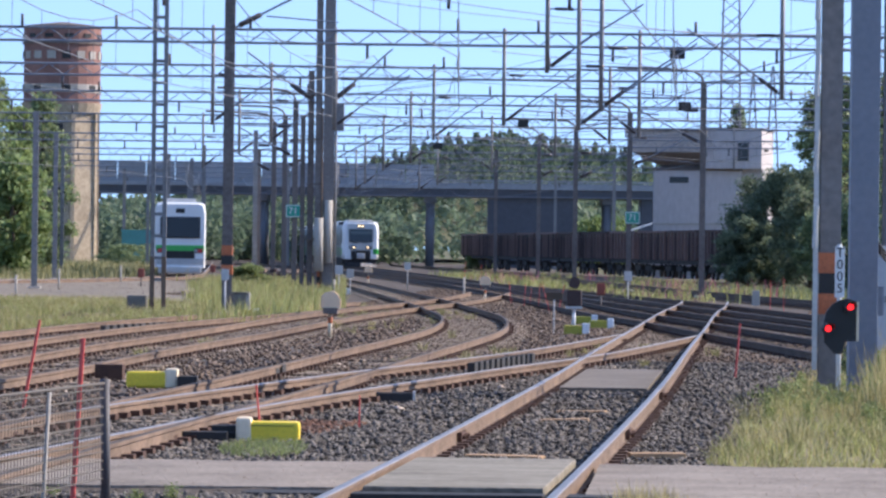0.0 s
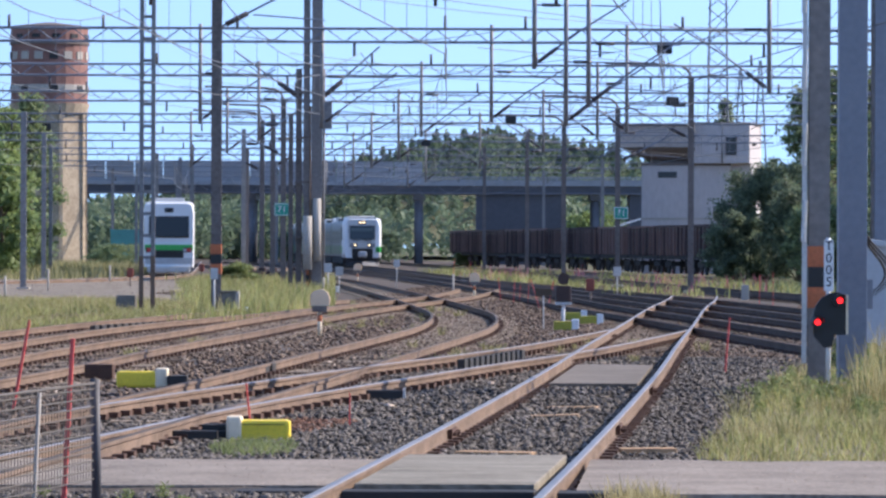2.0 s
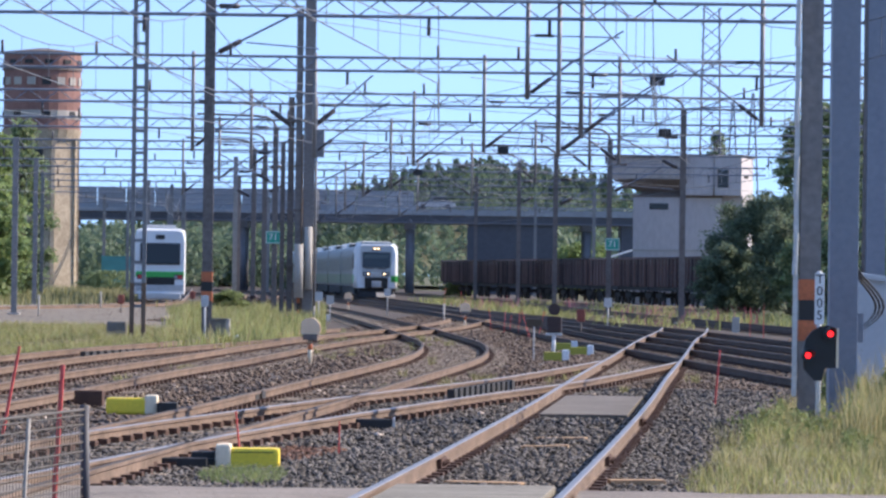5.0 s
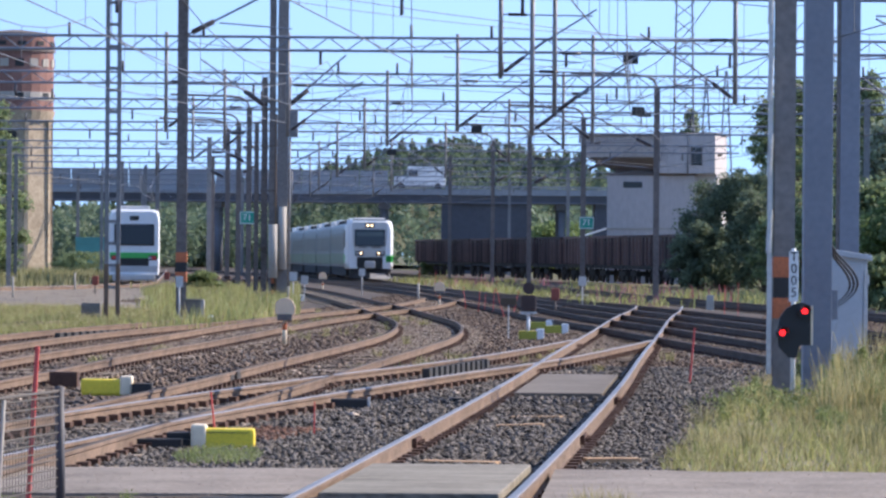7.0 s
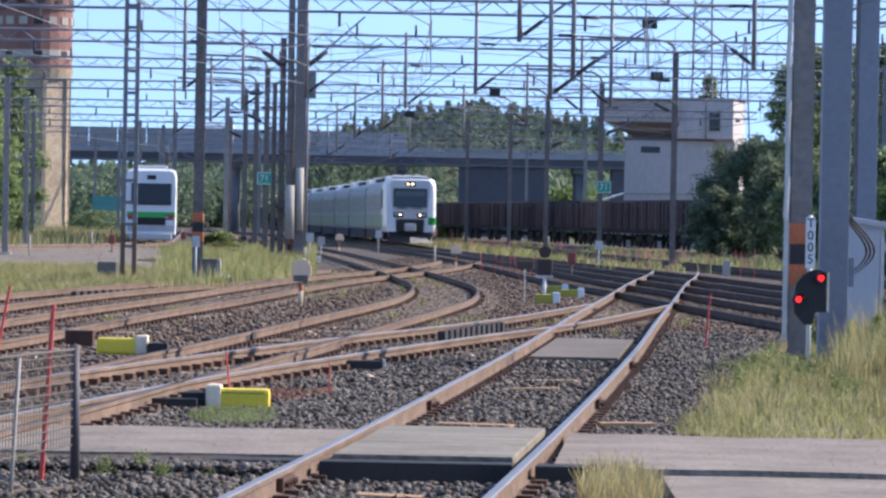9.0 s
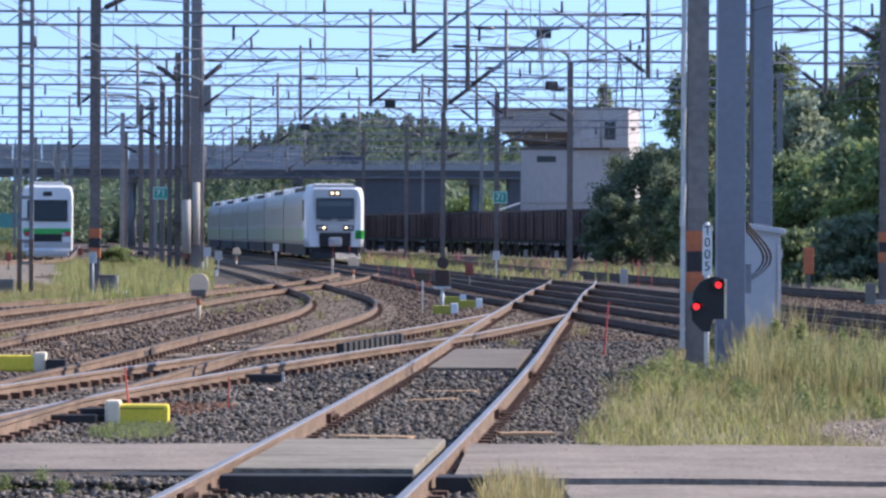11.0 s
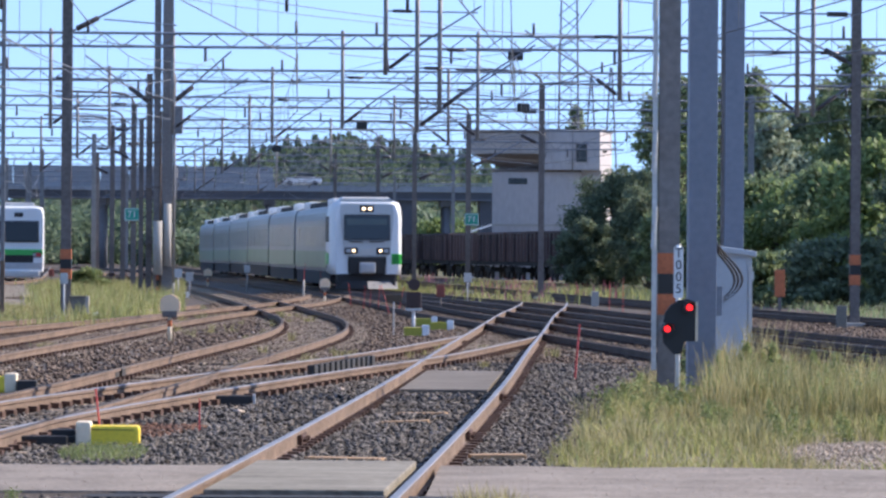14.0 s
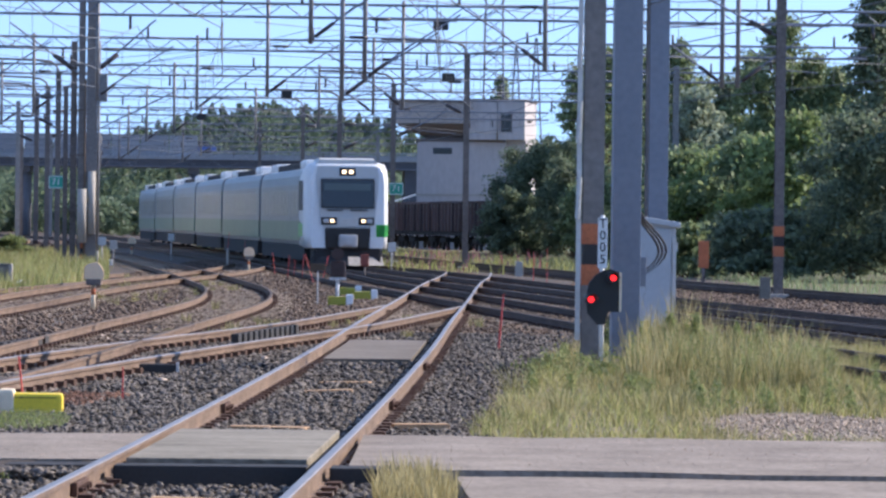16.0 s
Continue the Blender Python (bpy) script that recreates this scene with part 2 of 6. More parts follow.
def rod(bm, a, b, r0, r1=None, seg=8, mi=0):
    a, b = Vector(a), Vector(b)
    d = b - a
    m = Matrix.Translation((a + b) / 2) @ d.to_track_quat("Z", "Y").to_matrix().to_4x4()
    v = bmesh.ops.create_cone(bm, cap_ends=True, segments=seg, radius1=r0, radius2=r0 if r1 is None else r1, depth=d.length, matrix=m)["verts"]
    for f in {f for q in v for f in q.link_faces}:
        f.material_index = mi
        f.smooth = len(f.verts) == 4 and seg > 6
    return v


def rods(*specs, seg=8):
    bm = bmesh.new()
    for s in specs:
        rod(bm, *s, seg=seg)
    return bm


def ibeam(bm, x, y, w, z0, z1, t=0.045):
    """An H-section post, one closed shape."""
    pr = [(-w, -w), (w, -w), (w, -w + t), (t, -w + t), (t, w - t), (w, w - t), (w, w), (-w, w), (-w, w - t), (-t, w - t), (-t, -w + t), (-w, -w + t)]
    a = [bm.verts.new((x + u, y + v, z0)) for u, v in pr]
    b = [bm.verts.new((x + u, y + v, z1)) for u, v in pr]
    for i in range(12):
        bm.faces.new((a[i], a[(i + 1) % 12], b[(i + 1) % 12], b[i]))
    bm.faces.new(a[::-1])
    bm.faces.new(b)
    bmesh.ops.recalc_face_normals(bm, faces=bm.faces)
    return bm


def tube(bm, pts, r, seg=5):
    """One closed tube through points."""
    rings = []
    for i, p in enumerate(pts):
        d = (Vector(pts[min(i + 1, len(pts) - 1)]) - Vector(pts[max(i - 1, 0)])).normalized()
        s = d.cross(Vector((0.13, 0.02, 1))).normalized()
        u = s.cross(d)
        rings.append([bm.verts.new(Vector(p) + (s * math.cos(6.2832 * k / seg) + u * math.sin(6.2832 * k / seg)) * r) for k in range(seg)])
    for a, b in zip(rings, rings[1:]):
        for k in range(seg):
            bm.faces.new((a[k], a[(k + 1) % seg], b[(k + 1) % seg], b[k]))
    bm.faces.new(rings[0])
    bm.faces.new(rings[-1][::-1])
    bmesh.ops.recalc_face_normals(bm, faces=bm.faces)
    return bm


def line(points):
    """A smooth function x(y) through the points (y, x), sorted by y."""
    p = sorted(points)
    ys, xs = np.array([a for a, _ in p], float), np.array([b for _, b in p], float)
    sl = np.gradient(xs, ys)

    def f(y):
        if y <= ys[0]:
            return xs[0] + sl[0] * (y - ys[0])
        if y >= ys[-1]:
            return xs[-1] + sl[-1] * (y - ys[-1])
        i = int(np.searchsorted(ys, y)) - 1
        h = ys[i + 1] - ys[i]
        s = (y - ys[i]) / h
        return float((2 * s**3 - 3 * s**2 + 1) * xs[i] + (s**3 - 2 * s**2 + s) * h * sl[i] + (-2 * s**3 + 3 * s**2) * xs[i + 1] + (s**3 - s**2) * h * sl[i + 1])
    return f


def sweep(bm, pts, profile, top=None):
    """A closed profile (side, up) carried along points; faces between the profile's points named in top take slot 1."""
    rings = []
    for i, p in enumerate(pts):
        a, b = Vector(pts[max(i - 1, 0)]), Vector(pts[min(i + 1, len(pts) - 1)])
        d = (b - a).normalized()
        side = d.cross(Vector((0, 0, 1))).normalized()
        rings.append([bm.verts.new(Vector(p) + side * u + Vector((0, 0, 1)) * v) for u, v in profile])
    k = len(profile)
    for r, s in zip(rings, rings[1:]):
        for j in range(k):
            f = bm.faces.new((r[j], r[(j + 1) % k], s[(j + 1) % k], s[j]))
            f.material_index = 1 if top and j in top else 0
    bm.faces.new(rings[0])
    bm.faces.new(rings[-1][::-1])
    bmesh.ops.recalc_face_normals(bm, faces=bm.faces)
    return bm


def from_arrays(name, verts, faces, material, parent=None, smooth=False):
    """One mesh from numpy arrays of vertices and equal-sized faces."""
    me = bpy.data.meshes.new(name)
    verts, faces = np.asarray(verts, np.float32), np.asarray(faces, np.int32)
    k = faces.shape[1]
    me.vertices.add(len(verts))
    me.vertices.foreach_set("co", verts.ravel())
    me.loops.add(faces.size)
    me.loops.foreach_set("vertex_index", faces.ravel())
    me.polygons.add(len(faces))
    me.polygons.foreach_set("loop_start", np.arange(0, faces.size, k, dtype=np.int32))
    me.polygons.foreach_set("loop_total", np.full(len(faces), k, np.int32))
    me.update(calc_edges=True)
    me.materials.append(material)
    ob = new(name, me)
    ob.parent = parent
    return ob


rng = np.random.default_rng(7)
# ---- ground ----
RAIL = 0.18
TRACKS = {
    "near": [(18, -1.30), (28, -0.52), (45, 0.72), (63, 1.95), (80, 3.02), (102, 4.45), (131, 6.30), (150, 7.65), (165, 8.55)],
    "link": [(30, -5.6), (40, -4.3), (50, -3.05), (58, -1.80), (66, -0.46), (76, 1.35), (88, 3.05), (97, 4.2)],
    "yard": [(25, -5.0), (45, -3.6), (61, -2.45), (77, -1.45), (88, -0.72), (98, -0.17), (108, 0.06), (118, 0.0), (131, -0.55), (154, -1.72), (193, -4.0), (237, -6.9), (300, -12.5), (480, -34)],
    "branch": [(50, -7.4), (62, -6.55), (78, -5.85), (92, -5.0), (110, -4.1), (127, -3.0), (140, -1.9), (155, -0.6), (175, 0.4), (190, 0.9)],
    "passing": [(40, 10.0), (60, 8.3), (78, 7.0), (96, 5.95), (115, 4.9), (126, 4.15), (159, 2.7), (209, 0.2), (257, -3.2), (305, -7.0), (380, -14.0), (480, -26)],
    "arrival": [(70, 11.1), (100, 9.0), (131, 6.95), (150, 5.72), (173, 4.26), (195, 2.93), (223, 1.09), (276, -2.05), (305, -3.8), (342, -6.1), (398, -9.77), (480, -15.4), (620, -25.0)],
    "relief": [(60, 15.6), (80, 12.4), (100, 10.6), (129, 8.9), (144, 8.0), (161, 6.8), (185, 4.7), (205, 2.95), (230, 0.75)],
    "siding": [(60, -9.3), (80, -8.9), (100, -7.75), (118, -5.75), (133, -4.2), (150, -2.4)],
    "stabling": [(205, -24.3), (225, -19.5), (245, -17.25), (262, -16.97), (300, -18.6), (330, -20.2), (480, -28.4)],
    "outer": [(95, 19.5), (125, 15.2), (160, 12.4), (200, 9.6), (260, 6.2), (330, 2.5), (480, -8)],
}
CENTRE = {k: line(v) for k, v in TRACKS.items()}
SPAN = {"near": (18, 160), "link": (30, 95), "yard": (25, 480), "branch": (50, 185), "passing": (40, 480), "arrival": (70, 610), "relief": (60, 226), "siding": (60, 146), "stabling": (205, 480), "outer": (95, 480)}


def ground():
    ys = np.concatenate([np.arange(-30, 20, 10), np.arange(20, 130, 1.5), np.arange(130, 520, 10), np.array([600, 800, 1200, 2000, 4000])])
    us = np.concatenate([np.linspace(-3000, -120, 6), np.linspace(-60, -14, 8), np.arange(-12, 22, 1.0), np.linspace(24, 60, 8), np.linspace(120, 3000, 6)])
    bm = bmesh.new()
    grid = []
    for y in ys:
        row = []
        for x in us:
            z = -0.06 + 0.05 * noise.noise((x * 0.35, y * 0.2, 0.0)) if 15 < y < 300 and -30 < x < 40 else -0.06
            row.append(bm.verts.new((x, y, z)))
        grid.append(row)
    for r, s in zip(grid, grid[1:]):
        for j in range(len(us) - 1):
            bm.faces.new((r[j], r[j + 1], s[j + 1], s[j]))
    ob = part("ground", bm, M_FIELD)
    tagged(ob, "dry meadow ground with yellowed grass beside railway tracks", "ground", kind="structure")


def strip(name, left, right, y0, y1, z, material, step=2.0, thick=0.12):
    """A slab between two edge functions x(y), with a front and sides that reach down."""
    bm = bmesh.new()
    ys = np.arange(y0, y1 + step / 2, step)
    rows = []
    for y in ys:
        a, b = left(y), right(y)
        row = [bm.verts.new((a - 0.25, y, z - thick))]
        for i in range(9):
            x = a + (b - a) * i / 8
            row.append(bm.verts.new((x, y, z + 0.03 * noise.noise((x * 0.9, y * 0.5, 3.0)))))
        row.append(bm.verts.new((b + 0.25, y, z - thick)))
        rows.append(row)
    for r, s in zip(rows, rows[1:]):
        for j in range(10):
            bm.faces.new((r[j], r[j + 1], s[j + 1], s[j]))
    bm.faces.new(rows[0])
    bm.faces.new(rows[-1][::-1])
    bmesh.ops.recalc_face_normals(bm, faces=bm.faces)
    return part(name, bm, material)


ground()
bed = strip("ballast_bed", lambda y: -12 - 0.05 * max(0, y - 60), line([(18, 6), (30, 3.3), (45, 2.75), (60, 4.2), (70, 6.0), (80, 9), (100, 15), (140, 17), (300, 12), (470, 6), (620, -8)]), 18, 620, -0.015, M_BALLAST)
tagged(bed, "grey and rusty crushed stone ballast under the tracks", "ballast", kind="structure")
soil = strip("sandy_yard", lambda y: -40, lambda y: -9.4 - 0.045 * (y - 140) + 1.6 * noise.noise((y * 0.11, 0.3, 7.0)), 152, 240, 0.04, M_SOIL)
tagged(soil, "bare sandy strip along the stabling track", "ground", kind="structure")

ROAD0, ROAD1 = 34.0, 38.2
def slab(name, corners, z, label):
    b = bmesh.new()
    n = 14
    (x0, y0), (x1, y1), (x2, y2), (x3, y3) = corners
    g = []
    for i in range(n + 1):
        s = i / n
        row = []
        for j in range(n + 1):
            u = j / n
            x = (x0 + (x1 - x0) * u) * (1 - s) + (x3 + (x2 - x3) * u) * s
            y = (y0 + (y1 - y0) * u) * (1 - s) + (y3 + (y2 - y3) * u) * s
            if i in (0, n):
                y += 0.12 * noise.noise((x * 2.3, y, 0.5))
            row.append(b.verts.new((x, y, z + 0.012 * noise.noise((x * 1.5, y * 0.8, 2.0)))))
        g.append(row)
    top = [b.faces.new((g[i][j], g[i][j + 1], g[i + 1][j + 1], g[i + 1][j])) for i in range(n) for j in range(n)]
    r = bmesh.ops.extrude_face_region(b, geom=top)
    bmesh.ops.translate(b, vec=(0, 0, -0.2), verts=[v for v in r["geom"] if isinstance(v, bmesh.types.BMVert)])
    bmesh.ops.recalc_face_normals(b, faces=b.faces)
    tagged(part(name, b, M_ROAD), label, "road", kind="structure")


slab("road_west", ((-9, ROAD0), (-0.90, ROAD0), (-0.62, ROAD1), (-9, ROAD1 - 0.2)), 0.12, "pale worn asphalt path leading to the level crossing")
slab("road_east", ((0.84, 33.2), (11, 31.9), (11, 37.6), (1.10, ROAD1 + 0.1)), 0.12, "pale worn asphalt path beyond the level crossing")
slab("road_apron", ((1.5, 23), (12, 23), (12, 32.2), (1.62, 32.85)), 0.085, "patched pale asphalt beside the track")


# ---- tracks ----
PROFILE = [(-0.07, 0), (0.07, 0), (0.07, 0.015), (0.012, 0.035), (0.012, 0.12), (0.036, 0.132), (0.036, 0.165), (0.026, 0.172), (-0.026, 0.172), (-0.036, 0.165), (-0.036, 0.132), (-0.012, 0.12), (-0.012, 0.035), (-0.07, 0.015)]
SLEEPER_MESH = None


def offset_point(f, y, off, z):
    d = Vector((f(y + 0.5) - f(y - 0.5), 1.0, 0)).normalized()
    return Vector((f(y), y, z)) + Vector((d.y, -d.x, 0)) * off


def track(key, label):
    f, (y0, y1) = CENTRE[key], SPAN[key]
    t = thing("railway_track", label, "railway track", "tracks of the yard")
    for off in (-0.797, 0.797):
        ys, y = [], y0
        while y < y1:
            ys.append(y)
            y += 1.2 if y < 170 else 6
        ys.append(y1)
        part("rail", sweep(bmesh.new(), [offset_point(f, y, off, RAIL - 0.172) for y in ys], PROFILE, top=(6, 7, 8)), [M_SHADED_RUST, M_DARKHEAD] if key in ("relief", "passing", "outer", "arrival") else [M_RUST, M_DARKHEAD if key in ("siding", "branch", "yard") else M_STEEL], t, "rusty rail with a worn head")
    # sleepers and fastenings
    near, n = bmesh.new(), 0
    clips = bmesh.new()
    y = y0
    global SLEEPER_MESH
    while y < min(y1, 250):
        a = math.atan2(f(y + 0.5) - f(y - 0.5), 1.0)
        m = Matrix.Translation((f(y), y, 0)) @ Matrix.Rotation(-a, 4, "Z")
        if y < 90:
            if SLEEPER_MESH is None:
                b = bmesh.new()
                box(b, -1.3, 1.3, -0.12, 0.12, -0.14, 0.012, bevel=0.012)
                SLEEPER_MESH = bpy.data.meshes.new("sleeper")
                b.to_mesh(SLEEPER_MESH)
                b.free()
                SLEEPER_MESH.materials.append(M_SLEEPER)
            s = new("sleeper", SLEEPER_MESH)
            s.parent = t
            s.matrix_basis = m @ pose(random.uniform(-0.04, 0.04), 0, random.uniform(-0.012, 0.012) - (0.028 if key == "near" else 0), 0, 0, random.uniform(-0.6, 0.6))
            n += 1
        else:
            box(near, -1.3, 1.3, -0.12, 0.12, -0.14, 0.02, turn=m)
        if y < 170:
            for off in (-0.797, 0.797):
                for sgn in (-1, 1):
                    box(clips, off + sgn * 0.105 - 0.055, off + sgn * 0.105 + 0.055, -0.09, 0.09, 0.0, 0.05 if key == "near" else 0.085 if key == "link" else 0.065, turn=m)
        y += 0.61
    if near.verts:
        o = part("sleeper_bed", near, M_SLEEPER, t)
        o["kind"] = "stuff"
    else:
        near.free()
    o = part("fastening", clips, M_FAST, t)
    o["kind"] = "stuff"
    return t


track("near", "single track of rusty rails crossing the asphalt path")
track("link", "diverging track of rusty rails through turnouts")
track("yard", "rusty track winding in a sharp S-curve")
track("branch", "rusty track curving in from the side of the yard")
track("passing", "main line track with dark rails")
track("arrival", "main line track on which the train arrives")
track("relief", "dark relief track joining the main line")
track("siding", "rusty siding beside dry grass")
track("stabling", "stabling track under the parked train")
track("outer", "outer track beside the line of wagons")


def fishplate(y, side):
    """Bolted joint plates on both faces of a rail."""
    fx = CENTRE["near"]
    p = offset_point(fx, y, side, RAIL - 0.172)
    t = thing("rail_joint", "dark bolted joint plates on the rail", "rail joint", "rail joints", at=p, turn=-math.degrees(math.atan2(fx(y + 0.5) - fx(y - 0.5), 1.0)))
    for d in (-1, 1):
        plate_ = part("joint_plate", boxes((min(d * 0.012, d * 0.062), max(d * 0.012, d * 0.062), -0.36, 0.36, 0.03, 0.128), bevel=0.008), M_FAST, t)
        for k in (-0.27, -0.1, 0.1, 0.27):
            part("bolt", rods(((d * 0.06, k, 0.08), (d * 0.095, k, 0.08), 0.022), seg=6), M_FAST, plate_)


for jy, js in ((44.4, -0.797), (45.7, 0.797), (31.0, -0.797), (58.0, 0.797)):
    fishplate(jy, js)


# ---- trains ----
def ring(bm, y, pts):
    return [bm.verts.new((x, y, z)) for x, z in pts]


def skin(bm, rings, mi=None):
    for r, s in zip(rings, rings[1:]):
        k = len(r)
        for j in range(k):
            q = bm.faces.new((r[j], r[(j + 1) % k], s[(j + 1) % k], s[j]))
            if mi:
                q.material_index = mi(j)
    bm.faces.new(rings[0][::-1])
    bm.faces.new(rings[-1])
    bmesh.ops.recalc_face_normals(bm, faces=bm.faces)


def section(w, z0, z1, r=0.32, tuck=0.06):
    """Half-rounded cross section of a coach."""
    return [(-w + tuck, z0), (-w, z0 + 0.5), (-w, z1 - r - 0.35), (-w + 0.05, z1 - r), (-w + r * 0.45, z1 - r * 0.3), (-w + r * 1.4, z1), (w - r * 1.4, z1), (w - r * 0.45, z1 - r * 0.3), (w - 0.05, z1 - r), (w, z1 - r - 0.35), (w, z0 + 0.5), (w - tuck, z0)]


CAR_L, HALF = 26.4, 1.6


def coach(label, cab=False, group="coaches of the arriving train", lights=True):
    """A coach; y runs forward, its front at y = 0, z = 0 at the rail head."""
    c = thing("train_coach", label, "train", group)
    L = CAR_L
    bm = bmesh.new()
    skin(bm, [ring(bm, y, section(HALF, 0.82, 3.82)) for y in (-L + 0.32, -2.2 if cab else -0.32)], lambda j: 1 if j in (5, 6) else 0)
    part("body", bm, [M_SHADED_SIDE, M_DIRTY], c, "grey-white coach body, shade on its side put into the colour")
    # Taller than the real stripe: green mirrored from the grass is included.
    part("stripe", boxes((-HALF - 0.012, -HALF + 0.02, -L + 0.3, -2.7 if cab else -0.3, 0.98, 1.74), (HALF - 0.02, HALF + 0.012, -L + 0.3, -2.7 if cab else -0.3, 0.98, 1.74)), M_PALEGREEN, c, "pale green stripe low on the side, widened by mirrored grass")
    for s in (-1, 1):
        y = -4.0 if cab else -1.6
        while y > -L + 2.6:
            x = s * (HALF + 0.008)
            part("window", boxes((min(x, x - s * 0.03), max(x, x - s * 0.03), y - 1.75, y, 1.95, 2.95), bevel=0.01), M_TINTED, c)
            y -= 1.98
            if abs(y + L * 0.32) < 1.0 or abs(y + L * 0.70) < 1.0:
                part("door", boxes((min(x, x - s * 0.03), max(x, x - s * 0.03), y - 1.3, y, 0.95, 3.0), bevel=0.02), M_SHADED_SIDE, c)
                y -= 1.5
    part("underframe", boxes((-1.52, 1.52, -L + 0.4, -1.9, 0.22, 0.93)), M_UNDER, c, "dark equipment under the floor")
    for k, yy in enumerate((-4.0, -L + 3.6)):
        b = bmesh.new()
        box(b, -1.2, 1.2, yy - 1.6, yy + 1.6, 0.28, 0.55, bevel=0.03)
        for s in (-1, 1):
            for d in (-1.25, 1.25):
                rod(b, (s * 0.74, yy + d, 0.43), (s * 0.86, yy + d, 0.43), 0.43, seg=20)
        part("bogie", b, M_UNDER, c)
    part("gangway", boxes((-1.35, 1.35, -L - 0.3, -L + 0.4, 0.5, 3.68)), M_BLACK, c)
    part("roof_unit", boxes((-1.15, 1.15, -L + 4.6, -9.2, 3.75, 4.08), bevel=0.08), M_UNDER, c, "dark roof equipment box")
    for a, b_ in ((-8.6, -5.6), (-L + 0.7, -L + 4.2)):
        part("roof_cover", boxes((-1.2, 1.2, a, b_, 3.75, 4.17), bevel=0.14), M_WHITE, c, "white roof cover")
    if cab:
        nose(c, lights)
    return c


def strap(bm, pts, z0, z1):
    """A thin upright band along a line in plan."""
    v = [[bm.verts.new((x, y, z)) for z in (z0, z1)] for x, y in pts]
    for a, b in zip(v, v[1:]):
        bm.faces.new((a[0], b[0], b[1], a[1]))
    bmesh.ops.solidify(bm, geom=bm.faces[:], thickness=0.012)


def nose(c, lit, tail=False):
    """The sloping cab end, from y = -1.7 to y = 0.35."""
    bm = bmesh.new()
    r = []
    for y, w, z0, z1 in ((-3.5, 1.606, 0.80, 3.83), (-1.5, 1.62, 0.74, 3.96), (-0.75, 1.62, 0.70, 4.02), (-0.2, 1.56, 0.70, 3.98), (0.10, 1.40, 0.72, 3.88)):
        sec = section(w, z0, z1, r=0.30, tuck=0.03)
        # the face leans back above the waist
        r.append([bm.verts.new((x, y - max(0, z - 1.9) * 0.20 * (1 if y > -0.5 else 0.55 if y > -1.2 else 0), z)) for x, z in sec])
    skin(bm, r)
    for q in bm.faces:
        q.smooth = len(q.verts) == 4
    part("cab_shell", bm, M_WHITE, c, "white rounded cab front")

    def plate(name, x0, x1, z0, z1, mt, proud, parent=c, label="", bevel=0.03, deep=0.06):
        b = bmesh.new()
        vs = box(b, x0, x1, -deep, 0, z0, z1, bevel=bevel)
        for v in b.verts:
            v.co.y += 0.10 + proud - max(0, v.co.z - 1.9) * 0.20
        return part(name, b, mt, parent, label)

    # the grey mask narrows towards the coupler
    b = bmesh.new()
    side = [(3.84, 1.16), (3.5, 1.2), (2.9, 1.17), (2.2, 1.08), (1.75, 1.03), (1.56, 0.92), (1.48, 0.8)]
    f = b.faces.new([b.verts.new((w, 0, z)) for z, w in side] + [b.verts.new((-w, 0, z)) for z, w in side[::-1]])
    g = bmesh.ops.extrude_face_region(b, geom=[f])
    bmesh.ops.translate(b, vec=(0, -0.06, 0), verts=[v for v in g["geom"] if isinstance(v, bmesh.types.BMVert)])
    bmesh.ops.recalc_face_normals(b, faces=b.faces)
    for v in b.verts:
        v.co.y += 0.108 - max(0, v.co.z - 1.9) * 0.20
    part("face_panel", b, M_FACE, c, "light grey front panel narrowing downwards")
    k = bmesh.new()
    skin(k, [[k.verts.new((x, y, z)) for x, z in ((-1.35, 3.78), (-1.05, 4.06 + q), (1.05, 4.06 + q), (1.35, 3.78))] for y, q in ((-3.6, 0.05), (-1.4, 0.12), (-0.55, 0.05))])
    part("roof_fairing", k, M_FACE, c, "grey roof fairing over the cab")
    wind = plate("windscreen_frame", -1.06, 1.06, 2.20, 3.40, M_BLACK, 0.02, bevel=0.07)
    plate("windscreen", -0.99, 0.99, 2.27, 3.33, M_CABGLASS, 0.035, wind, "dark laminated windscreen")
    plate("sun_blind", -0.90, 0.90, 2.92, 3.2, M_PALEDARK, 0.042, wind, bevel=0.01, deep=0.02)
    plate("wiper", -0.75, -0.1, 2.14, 2.20, M_BLACK, 0.07, c, bevel=0.005)
    plate("wiper", 0.2, 0.8, 2.14, 2.20, M_BLACK, 0.07, c, bevel=0.005)
    hood = plate("top_light_housing", -0.32, 0.32, 3.48, 3.80, M_BLACK, 0.03, bevel=0.04)
    for x in (-0.14, 0.14):
        plate("top_light", x - 0.08, x + 0.08, 3.57, 3.71, M_LAMP if lit else M_BLACK, 0.05, hood, bevel=0.03)
    for s in (-1, 1):
        hl = plate("headlight_housing", min(s * 0.42, s * 1.02), max(s * 0.42, s * 1.02), 1.60, 1.90, M_BLACK, 0.03, bevel=0.05)
        lamp_x = s * 0.60
        plate("headlight", lamp_x - 0.075, lamp_x + 0.075, 1.70, 1.82, M_LAMP if lit else M_GLASS, 0.05, hl, bevel=0.03)
        plate("marker_light", s * 0.84 - 0.11, s * 0.84 + 0.11, 1.67, 1.84, M_REDLAMP if tail else M_CHROME, 0.05, hl, bevel=0.03)
    plate("grille", -0.38, 0.38, 1.60, 1.90, M_DIRTY, 0.02, bevel=0.02)
